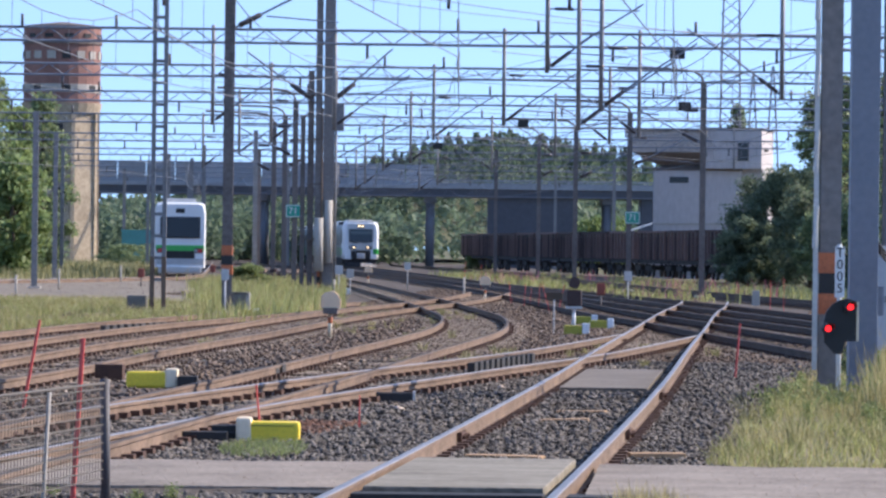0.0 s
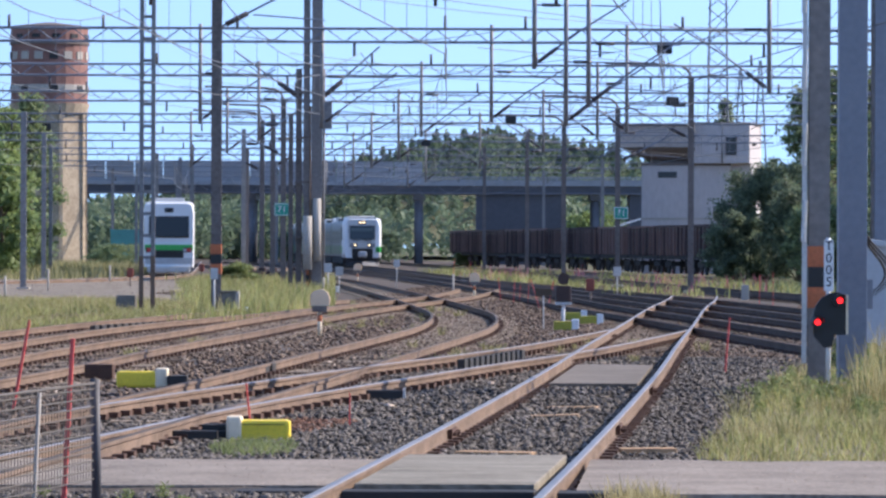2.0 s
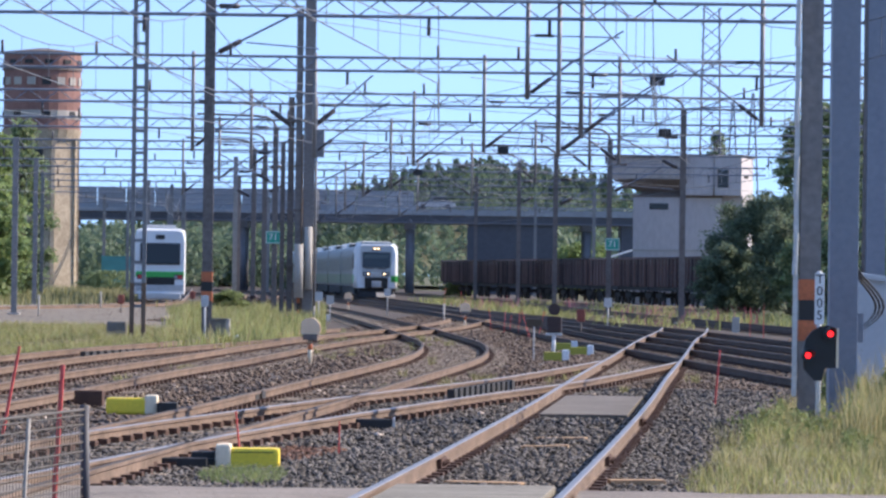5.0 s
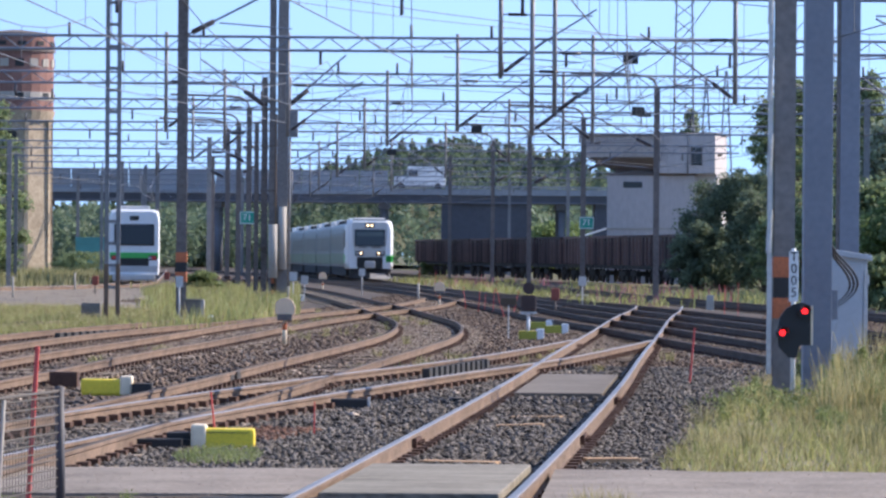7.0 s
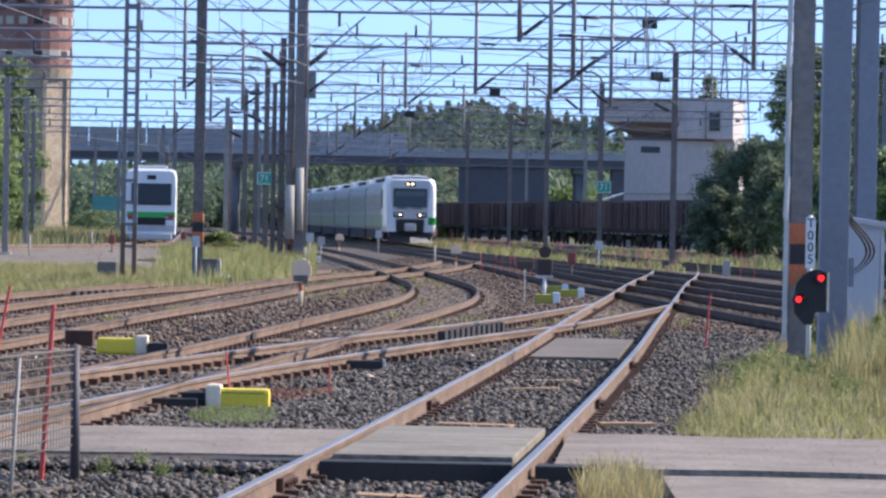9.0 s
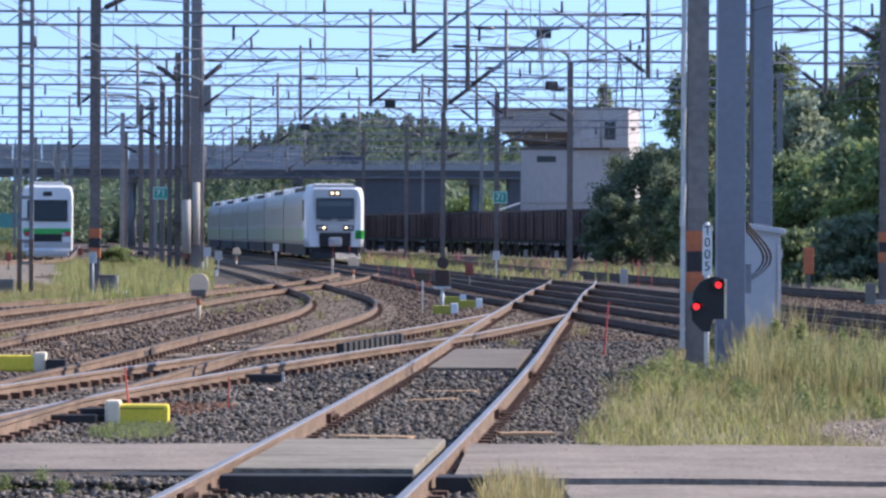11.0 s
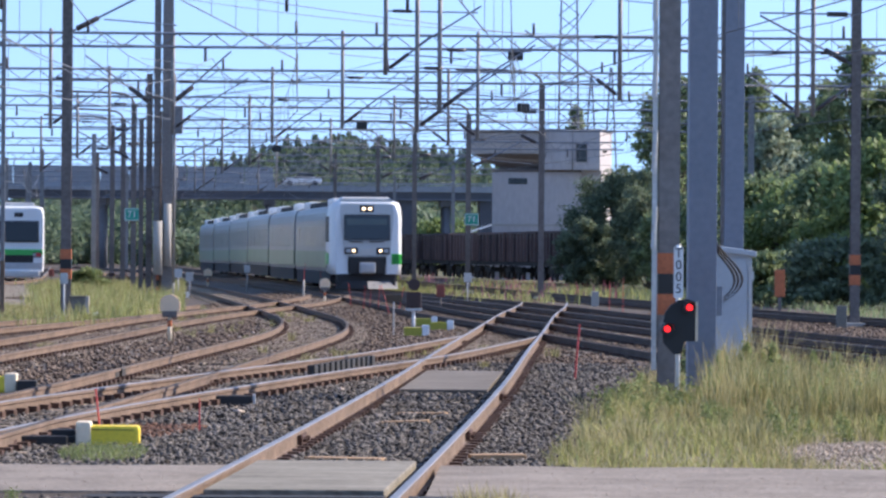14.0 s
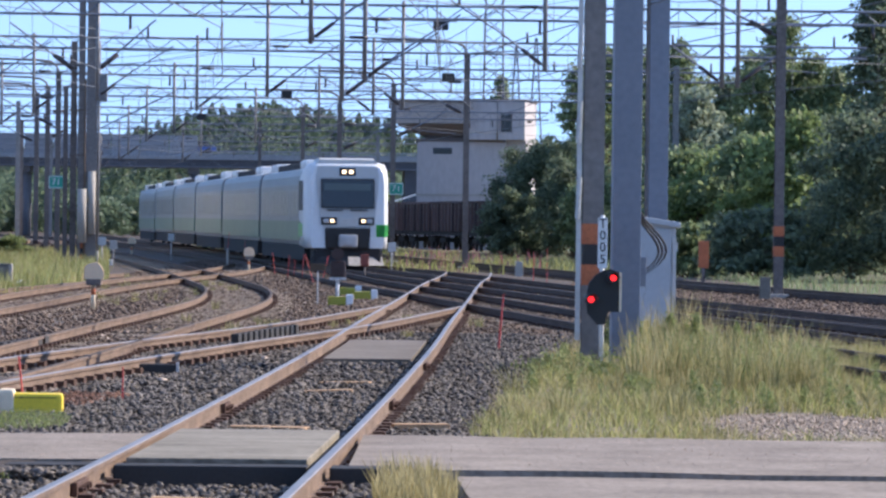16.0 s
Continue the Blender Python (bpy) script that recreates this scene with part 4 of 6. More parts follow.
def mast_cluster():
    """A strong anchoring mast with counterweights."""
    x, y = -6.2, 181
    t = thing("anchor_mast", "heavy anchoring mast with counterweights and orange bands", "mast", "catenary masts", at=(x, y, 0))
    part("post", ibeam(bmesh.new(), 0.40, 0.0, 0.21, -0.2, 13.0, 0.06), M_MASTWARM, t, "broad taupe post")
    part("conduit", rods(((0.68, -0.1, -0.1), (0.68, -0.1, 9.0), 0.05), seg=8), M_MAST, t)
    part("conduit", rods(((0.14, -0.25, -0.1), (0.14, -0.25, 7.5), 0.045), seg=8), M_RUST, t)
    part("post", ibeam(bmesh.new(), -0.02, 0.1, 0.13, -0.2, 12.5), M_MASTWARM, t)
    part("post", ibeam(bmesh.new(), -0.34, 0.3, 0.12, -0.2, 9.0), M_BROWN, t)
    part("post", ibeam(bmesh.new(), -0.66, 0.4, 0.09, -0.2, 7.2), M_BROWN, t)
    for z in (2.2, 4.4, 6.2, 8.0):
        part("tie_plate", boxes((-0.5, 0.2, -0.05, 0.4, z, z + 0.09)), M_BROWN, t)
    part("counterweight", rods(((0.05, -0.45, 0.95), (0.05, -0.45, 3.1), 0.19), seg=14), M_CONC, t, "stack of concrete weights")
    part("counterweight", rods(((0.42, -0.3, 1.3), (0.42, -0.3, 3.8), 0.16), seg=14), M_CONC, t, "stack of concrete weights")
    bands(t, 0.17, 0.0, 0.19, 0.2, 3)
    part("transformer_box", boxes((0.5, 1.0, -0.25, 0.2, 6.6, 7.7), bevel=0.04), M_MAST, t)
    part("bracket_arm", rods(((0, 0, 7.6), (-2.9, 0, 9.7), 0.035), ((0.3, 0, 7.6), (2.9, 0, 9.9), 0.035), ((0.3, 0, 5.3), (3.6, 0, 7.0), 0.03), seg=6), M_BEAM, t)
    part("insulator", rods(((-0.35, 0, 7.86), (-1.15, 0, 8.44), 0.1), seg=8), M_INSUL, t)
    part("insulator", rods(((0.6, 0, 7.86), (1.4, 0, 8.5), 0.1), seg=8), M_INSUL, t)
    part("wires_box", boxes((-0.6, 0.5, -0.3, 0.3, -0.2, 0.25)), M_CONC, t)


mast_cluster()
t = thing("relay_cabinet", "small grey relay cabinet at the foot of a mast", "cabinet", at=(along(-52.5, 124), 124, 0))
part("body", boxes((-0.1, 0.32, -0.2, 0.2, 0.0, 0.62), bevel=0.02), M_GREYBLOCK, t)
part("side_flap", boxes((0.32, 0.42, -0.2, 0.2, 0.1, 0.66), bevel=0.01), M_CONC, t)
part("lid", boxes((-0.14, 0.36, -0.24, 0.24, 0.62, 0.67), bevel=0.01), M_GREYBLOCK, t)
t = thing("white_pole_sign", "narrow white plate on a thin pole beside the mast", "sign", at=(along(-54.7, 122), 122, 0))
part("pole", rods(((0, 0, -0.1), (0, 0, 1.3), 0.03), seg=8), M_DIRTY, t)
part("plate", boxes((-0.1, 0.1, -0.04, -0.02, 1.0, 1.3), bevel=0.01), M_DIRTY, t)
for px, y, z in ((-29.5, 180.5, 1.15), (-14.3, 215, 1.2), (34.5, 172, 1.1), (-27.0, 183, 1.0), (49.5, 300, 1.2)):
    t = thing("track_plate", "small pale plate on a thin post by the tracks", "sign", "small trackside plates", at=(along(px, y), y, 0))
    part("pole", rods(((0, 0, -0.1), (0, 0, z), 0.025), seg=8), M_DIRTY, t)
    part("plate", boxes((-0.15, 0.15, -0.04, -0.02, z - 0.3, z + 0.05), bevel=0.01), M_DIRTY, t)


def lattice_mast():
    t = thing("lattice_mast", "slender lattice mast with rungs and a rusty foot", "mast", "catenary masts", at=(along(-69.6, 128), 128, 0))
    for s in (-1, 1):
        part("leg", boxes((s * 0.165 - 0.06, s * 0.165 + 0.06, -0.05, 0.05, 1.6, 11.0)), M_MAST, t)
        part("lower_leg", boxes((s * 0.165 - 0.065, s * 0.165 + 0.065, -0.055, 0.055, -0.1, 1.6)), M_RUST, t, "rusty lower leg")
    z = 0.9
    while z < 11:
        part("rung", boxes((-0.11, 0.11, -0.04, 0.04, z, z + 0.09)), M_MAST, t)
        z += 0.62
    part("concrete_block", boxes((-0.85, -0.3, -0.35, 0.3, -0.1, 0.5), bevel=0.04), M_GREYBLOCK, t)


lattice_mast()


def crossing_posts():
    t = thing("portal_mast", "brown steel mast with orange and black bands beside a path", "mast", "portal masts by the crossing", at=(4.71, 59.6, 0))
    part("post", ibeam(bmesh.new(), 0, 0, 0.135, -0.2, 9.5), M_MASTWARM, t)
    bands(t, 0, 0, 0.147, 1.13, 3, 0.27)
    part("cable_duct", boxes((-0.23, -0.17, -0.2, -0.12, 0.4, 9.0)), M_DIRTY, t)
    for z in (2.0, 3.0, 4.0, 5.0):
        part("cable_clip", rods(((-0.22, -0.22, z), (-0.20, -0.24, z + 0.55), 0.035), seg=6), M_DIRTY, t)
    t = thing("portal_mast", "broad blue-grey painted steel post", "mast", "portal masts by the crossing", at=(5.27, 61, 0))
    part("post", boxes((-0.19, 0.19, -0.19, 0.19, -0.3, 9.5), bevel=0.012), M_GREY, t)
    for i in range(3):
        pts = [Vector((0.19 + (0.0 + 0.36 * math.sin(math.pi * (q / 10) ** 1.3)) * (1 - i * 0.13), -0.05 + 0.05 * i, 2.1 - i * 0.04 - q * (0.088 - i * 0.006))) for q in range(11)]
        k = bmesh.new()
        skin(k, [[k.verts.new(p + Vector((0.017 * math.cos(a * 1.05), 0.017 * math.sin(a * 1.05), 0.004 * math.cos(a * 1.05)))) for a in range(6)] for p in pts])
        part("cable", k, M_UNDER, t, "black cable loop")
    part("junction_box", boxes((0.17, 0.28, -0.1, 0.1, 1.1, 1.5), bevel=0.01), M_GREY, t)
    t = thing("portal_mast", "blue-grey steel post behind an equipment cabinet", "mast", "portal masts by the crossing", at=(7.28, 78, 0))
    part("post", boxes((-0.17, 0.17, -0.15, 0.15, -0.3, 9.5), bevel=0.01), M_GREY, t)
    part("cable_ladder", boxes((-0.36, -0.30, -0.1, 0.1, 0.5, 9.5), (-0.22, -0.17, -0.1, 0.1, 0.5, 9.5)), M_MASTWARM, t)
    t = thing("equipment_cabinet", "pale grey metal equipment cabinet with a sloping lid", "cabinet", at=(6.95, 74.6, 0))
    part("body", boxes((-0.42, 0.33, 0, 0.6, -0.15, 2.0), bevel=0.012), M_CABINET, t)
    part("door", boxes((-0.40, 0.25, -0.025, 0.0, 0.1, 1.85), bevel=0.008), M_CABINET, t)
    part("edge_strip", boxes((0.28, 0.335, -0.03, 0.0, 0.1, 1.72)), M_DIRTY, t)
    b = boxes((-0.48, 0.40, -0.1, 0.7, 2.0, 2.1), bevel=0.02)
    for v in b.verts:
        v.co.z -= max(0, v.co.x) * 0.3
    part("lid", b, M_CABINET, t)
    part("hinge", boxes((0.335, 0.36, -0.04, 0.0, 1.5, 1.65)), M_DIRTY, t)


crossing_posts()


def letters(text, size, at, material, parent, depth=0.004):
    cu = bpy.data.curves.new("lettering", "FONT")
    cu.body, cu.size, cu.align_x, cu.align_y, cu.extrude = text, size, "CENTER", "CENTER", depth
    tmp = bpy.data.objects.new("lettering", cu)
    scene.collection.objects.link(tmp)
    bpy.context.view_layer.update()
    me = bpy.data.meshes.new_from_object(tmp.evaluated_get(bpy.context.evaluated_depsgraph_get()))
    bpy.data.objects.remove(tmp)
    me.materials.clear()
    me.materials.append(material)
    ob = new("lettering", me)
    ob.parent = parent
    ob.matrix_basis = pose(*at, 90, 0, 0)
    return ob


def crossing_signal():
    t = thing("crossing_signal", "crossing light signal with two red lamps and a numbered plate", "signal", at=(4.76, 58.6, 0))
    part("pole", rods(((0, 0, -0.1), (0, 0, 2.05), 0.032), seg=10), M_WHITE, t, "white pole")
    sign = part("number_plate", boxes((-0.062, 0.062, -0.05, -0.03, 1.36, 2.02), bevel=0.004), M_WHITE, t, "white upright number plate")
    for i, ch in enumerate("T005"):
        letters(ch, 0.17, (0, -0.053, 1.94 - i * 0.155), M_BLACK, sign)
    b = bmesh.new()
    pts = [(-0.06, 0.63), (-0.20, 0.78), (-0.21, 1.0), (-0.18, 1.16), (-0.10, 1.27), (0.0, 1.33), (0.1, 1.35), (0.22, 1.31), (0.22, 0.80), (0.08, 0.79), (0.03, 0.63)]
    f = b.faces.new([b.verts.new((x, -0.10, z)) for x, z in pts])
    r = bmesh.ops.extrude_face_region(b, geom=[f])
    bmesh.ops.translate(b, vec=(0, 0.08, 0), verts=[v for v in r["geom"] if isinstance(v, bmesh.types.BMVert)])
    bmesh.ops.recalc_face_normals(b, faces=b.faces)
    plate = part("backboard", b, M_BLACK, t, "black backboard")
    part("edge", boxes((0.22, 0.25, -0.11, -0.01, 0.80, 1.31)), M_CREAM, t, "white edge")
    for x, z in ((0.13, 1.24), (-0.155, 0.96)):
        k = bmesh.new()
        rod(k, (x, -0.10, z), (x, -0.24, z + 0.0), 0.082, seg=18)
        h = part("lamp_hood", k, M_BLACK, t)
        v = bmesh.new()
        for q in range(9):
            a0, a1 = math.pi * q / 9, math.pi * (q + 1) / 9
            v.faces.new([v.verts.new((x + 0.075 * math.cos(a), yy, z + 0.075 * math.sin(a))) for a, yy in ((a0, -0.23), (a1, -0.23), (a1, -0.40), (a0, -0.40))])
        part("visor", v, M_BLACK, h)
        part("lens", rods(((x, -0.235, z), (x, -0.25, z), 0.04), seg=18), M_REDLAMP, h, "glowing red lens")


crossing_signal()


# ---- small trackside things ----
def stick(x, y, h, lean, r=0.014, material=None):
    t = part("marker_stick", rods(((0, 0, -0.1), (lean, 0.02, h), r, r * 0.8), seg=6), material or M_RED)
    t.location = (x, y, 0)
    tagged(t, "thin red snow marker stick", "marker stick", "red marker sticks")


# direction (thousandths), distance, height, lean, radius
for px, y, h, lean, r in ((-99.5, 52, 1.05, 0.2, 0.02), (-88.2, 32, 1.26, 0.07, 0.02), (-46.0, 45.0, 0.55, -0.07, 0.012), (-24.6, 48, 0.36, 0.0, 0.01), (58.3, 69, 0.85, 0.08, 0.017),
                          (14.7, 150, 0.8, 0.05, 0.013), (11.5, 150, 0.8, 0.05, 0.013), (8.8, 160, 0.8, -0.1, 0.013), (17.5, 140, 0.9, -0.3, 0.013), (19, 140, 0.85, 0.2, 0.013), (12.8, 155, 0.6, 0.05, 0.013),
                          (-2.0, 200, 1.4, 0.1, 0.013), (2.0, 210, 1.2, 0.0, 0.013), (66.0, 150, 1.0, 0.0, 0.013), (69.0, 150, 1.1, 0.0, 0.013)):
    stick(along(px, y), y, h, lean, r)


def lantern(x, y, s=1.0, label="cream points lantern on a white and orange post"):
    t = thing("points_lantern", label, "lantern", "points lanterns", at=(x, y, 0))
    part("post", rods(((0, 0, -0.05), (0, 0, 0.52 * s), 0.045 * s), seg=8), M_CREAM, t, "cream post")
    part("post_sleeve", rods(((0, 0, 0.30 * s), (0, 0, 0.44 * s), 0.05 * s), seg=8), M_ORANGE, t, "orange sleeve")
    b = bmesh.new()
    box(b, -0.16 * s, 0.16 * s, -0.14 * s, 0.14 * s, 0.50 * s, 0.64 * s, bevel=0.02)
    part("base_box", b, M_BROWN, t)
    b = bmesh.new()
    prof = [(-0.2, 0.62), (-0.2, 0.88), (-0.12, 0.96), (0.06, 1.0), (0.17, 0.92), (0.23, 0.78), (0.21, 0.62)]
    f = b.faces.new([b.verts.new((px * s, -0.13 * s, z * s)) for px, z in prof])
    r = bmesh.ops.extrude_face_region(b, geom=[f])
    bmesh.ops.translate(b, vec=(0, 0.26 * s, 0), verts=[v for v in r["geom"] if isinstance(v, bmesh.types.BMVert)])
    bmesh.ops.recalc_face_normals(b, faces=b.faces)
    bmesh.ops.bevel(b, geom=list(b.edges), offset=0.015, segments=2, affect="EDGES")
    part("lantern_head", b, M_SUNLIT_ENAMEL, t, "cream enamelled lantern head, sun warmth put into its colour")


lantern(along(-31.3, 96.6), 96.6)
lantern(along(2.9, 167), 167, 0.95)
lantern(along(-23, 235), 235, 1.0)


def dwarf_signal():
    t = thing("dwarf_signal", "dark dwarf signal on a white post", "signal", at=(along(22.6, 112), 112, 0))
    part("post", rods(((0, 0, -0.05), (0, 0, 0.5), 0.045), seg=8), M_WHITE, t)
    part("base_plate", boxes((-0.2, 0.2, -0.15, 0.15, 0.48, 0.54)), M_DIRTY, t)
    part("housing", boxes((-0.19, 0.19, -0.13, 0.13, 0.54, 0.95), bevel=0.05), M_BROWN2, t)
    part("hood", rods(((0.0, -0.2, 1.12), (0.0, 0.15, 1.12), 0.15), seg=16), M_BROWN2, t)
    t = thing("track_sign", "small tan plate on a thin post", "sign", at=(along(18.2, 104), 104, 0))
    part("post", rods(((0, 0, -0.05), (0, 0, 0.85), 0.018), seg=6), M_DIRTY, t)
    part("plate", boxes((-0.19, 0.19, -0.02, 0.0, 0.78, 0.95), bevel=0.01), M_SLEEPER, t)


dwarf_signal()


def points_motor(x, y, turn, s=1.0):
    t = thing("points_motor", "yellow points motor cover with a cream end on dark rods", "points motor", "points motors", at=(x, y, 0), turn=turn)
    b = boxes((-0.26 * s, 0.30 * s, -0.16, 0.16, 0.0, 0.21 * s), bevel=0.035)
    part("cover", b, M_YELLOW, t, "yellow cover")
    part("end_cap", boxes((-0.36 * s, -0.20 * s, -0.18, 0.18, 0.0, 0.25 * s), bevel=0.03), M_CREAM, t, "cream end cap")
    part("lid_seam", boxes((-0.20 * s, 0.24 * s, -0.166, -0.155, 0.165 * s, 0.172 * s)), M_BLACK, t)
    part("drive_rod", boxes((-1.0, -0.36 * s, -0.10, 0.10, 0.02, 0.09), bevel=0.01), M_TAR, t, "black drive rod")
    part("rod_cover", boxes((-0.62 * s, -0.365 * s, 0.0, 0.3, 0.0, 0.16 * s), bevel=0.01), M_TAR, t)
    part("rod_tray", boxes((-0.98, -0.42, -0.32, -0.12, 0.0, 0.10), bevel=0.01), M_TAR, t)


points_motor(-1.97, 44.7, 0, 0.95)
points_motor(-4.33, 61.0, 180, 1.05)
for px, y in ((26.5, 118), (30.0, 112), (24.5, 104), (-32, 190), (-28, 186), (-48.5, 122)):
    t = thing("track_box", "small trackside box, cream end, yellow cover in its shaded tone", "box", "trackside boxes", at=(along(px, y), y, 0))
    part("cover", boxes((-0.42, 0.0, -0.15, 0.15, 0.0, 0.2), bevel=0.02), M_SHADED_YELLOW, t)
    part("end_cap", boxes((0.0, 0.16, -0.17, 0.17, 0.0, 0.25), bevel=0.02), M_WHITE, t)
t = thing("black_cable_cover", "flat black cover with a pale end beside the rail", "cover", at=(-0.96, 56.3, 0.03))
part("cover", boxes((-0.22, 0.24, -0.1, 0.1, -0.04, 0.1), bevel=0.02), M_TAR, t)
part("end_plate", boxes((0.24, 0.27, -0.11, 0.11, 0, 0.12)), M_DIRTY, t)
t = part("wooden_crate", boxes((-0.2, 0.2, -0.2, 0.2, 0, 0.22), bevel=0.01), M_FAST)
t.location = (along(-80, 64.5), 64.5, 0)
tagged(t, "low dark brown box beside the points motor", "box")


def insulated_joint(x, y, turn, n):
    t = thing("points_lock", "black ribbed points lock blocks along a rail", "points lock", "points locks", at=(x, y, 0), turn=turn)
    for i in range(n):
        part("block", boxes((-0.06, 0.06, i * 0.6, i * 0.6 + 0.34, 0, 0.17), bevel=0.01), M_TAR, t)


insulated_joint(0.0, 69.9, -8.5, 12)
insulated_joint(-3.3, 63.6, -7, 7)
insulated_joint(-8.0, 98, -11, 9)

# crossing deck and timber between the rails
f = CENTRE["near"]


def deck(y0, y1, x0, x1, z, material, label, name="crossing_panel"):
    b = bmesh.new()
    box(b, x0, x1, y0, y1, z - 0.15, z, bevel=0.012)
    for v in b.verts:
        v.co.x += f(v.co.y)
    o = part(name, b, material)
    tagged(o, label, "crossing panel", kind="structure")


deck(33.45, ROAD1, -0.68, 0.66, 0.165, M_DECK, "pale worn crossing panel between the rails")
deck(32.7, 33.0, -0.70, 0.70, 0.15, M_TAR, "dark tarred timber edge of the crossing", "edge_timber")
deck(33.6, ROAD0 + 0.05, -1.6, -0.88, 0.10, M_TAR, "dark tarred timber edge of the crossing", "edge_timber")
deck(32.75, 33.15, 0.86, 1.45, 0.14, M_TAR, "dark tarred timber edge of the crossing", "edge_timber")
deck(61.6, 71.5, -0.66, 0.55, 0.06, M_BOARD, "flat grey board between the rails", "track_board")
for y, x0, x1 in ((41.6, -0.52, 0.2), (41.9, 0.98, 1.5), (30.8, -0.25, 0.2), (53.5, -0.3, 0.3), (50.9, -0.35, 0.2)):
    b = boxes((x0, x1, -0.13, 0.13, -0.02, 0.035), bevel=0.012)
    for v in b.verts:
        v.co.z += 0.02 * noise.noise((v.co.x * 5, y, 0))
    o = part("plank", b, M_PLANK)
    o.matrix_basis = pose(f(y), y, 0, 0, random.uniform(-2, 2), random.uniform(-14, 14))
    tagged(o, "loose pale wooden plank lying on ballast", "plank", "planks between rails")


def km_sign(px, y, z, text):
    t = thing("distance_sign", "green sign with white number on a mast", "sign", "green number signs", at=(along(px, y), y, z))
    part("board", boxes((-0.34, 0.34, -0.03, 0, -0.29, 0.29), bevel=0.02), M_SIGNGREEN, t)
    part("border", boxes((-0.33, 0.33, -0.034, -0.03, 0.24, 0.27), (-0.33, 0.33, -0.034, -0.03, -0.27, -0.24), (-0.33, -0.30, -0.034, -0.03, -0.24, 0.24), (0.30, 0.33, -0.034, -0.03, -0.24, 0.24)), M_WHITE, t)
    letters(text, 0.42, (0, -0.036, 0), M_WHITE, t)
    part("bracket", boxes((-0.03, 0.03, 0, 0.12, -0.29, 0.29)), M_MAST, t)


km_sign(-39.8, 205.8, 3.55, "71")
km_sign(35.3, 213.8, 3.5, "71")


def fence():
    t = thing("metal_fence", "grey metal mesh fence with a dark end post and pale stays", "fence")
    x1, y1, x0, y0 = -2.61, 32.2, -3.75, 24.5
    d = Vector((x0 - x1, y0 - y1, 0))
    part("end_post", rods(((x1 + 0.02, y1, -0.1), (x1, y1, 0.97), 0.034), seg=10), M_POSTDARK, t, "dark grey end post")
    part("top_bar", rods(((x1, y1, 0.94), (x0, y0, 0.94), 0.010), seg=8), M_FENCE, t)
    for i in range(11):
        z = 0.26 + i * 0.064
        part("wire_line", rods(((x1, y1, z), (x0, y0, z + 0.012 * math.sin(i * 2.1)), 0.0055), seg=6), M_FENCE, t)
    for k in range(90):
        p = Vector((x1, y1, 0)) + d * (k / 90)
        part("wire_upright", rods(((p.x, p.y, 0.26), (p.x, p.y, 0.94), 0.003), seg=4), M_FENCE, t)
    p = Vector((x1, y1, 0)) + d * 0.22
    part("pale_stay", rods(((p.x - 0.03, p.y - 0.05, -0.1), (p.x + 0.02, p.y - 0.05, 0.93), 0.014), seg=8), M_CONC, t, "pale metal stay")
    part("foot_bar", rods(((p.x - 0.1, p.y - 0.1, 0.02), (p.x + 0.33, p.y + 0.6, 0.02), 0.014), seg=6), M_FENCE, t)
    return t


fence()

# right-hand mast with bands and small posts there
mast(along(120.5, 121), 121, 9.6, 0.125, arm=-1)
t = thing("orange_post", "rusty orange marker post by the tracks", "marker post", at=(along(103.8, 142), 142, 0))
part("post", boxes((-0.05, 0.05, -0.05, 0.05, -0.1, 0.8)), M_BROWN, t)
part("board", boxes((-0.16, 0.16, -0.08, 0.08, 0.6, 1.45), bevel=0.02), M_ORANGE, t, "orange board")
t = part("leaning_slab", boxes((-0.14, 0.14, -0.06, 0.06, -0.1, 0.55), bevel=0.02), M_CONC)
t.location = (along(62.8, 165), 165, 0)
tagged(t, "small leaning concrete marker slab", "marker")
t = part("leaning_slab", boxes((-0.14, 0.14, -0.06, 0.06, -0.1, 0.6), bevel=0.02), M_GREYBLOCK)
t.location = (along(117.6, 119), 119, 0)
tagged(t, "small concrete slab beside the mast foot", "marker")


def pylon(px, y, top):
    t = thing("lattice_pylon", "slender grey lattice pylon beyond the signal box", "pylon", "lattice pylons", at=(along(px, y), y, 0))
    for s in (-1, 1):
        part("leg", rods(((s * 1.0, 0, -0.2), (s * 0.06, 0, top), 0.07), seg=6), M_BEAM, t)
    z = 2.0
    k = 1
    while z < top - 1.5:
        w0, w1 = 1.0 - 0.94 * z / top, 1.0 - 0.94 * (z + 1.3) / top
        part("lacing", rods(((-k * w0, 0, z), (k * w1, 0, z + 1.3), 0.035), seg=5), M_BEAM, t)
        z += 1.3
        k = -k
    return t


pylon(61.6, 385, 17.0)
pylon(66.0, 385, 17.8)


def floodlight(px, y, z):
    t = thing("floodlight", "dark box floodlight hung on a portal beam", "floodlight", "floodlights", at=(along(px, y), y - 0.2, z))
    part("housing", boxes((-0.26, 0.26, -0.15, 0.15, -0.18, 0.18), bevel=0.03), M_BLACK, t)
    part("bracket", rods(((0, 0.1, 0.15), (0, 0.2, 0.5), 0.02), seg=6), M_MAST, t)


floodlight(44.7, 156, 8.75)
floodlight(46.5, 186, 7.9)
floodlight(10.8, 216, 7.95)
floodlight(-8.0, 250, 7.6)

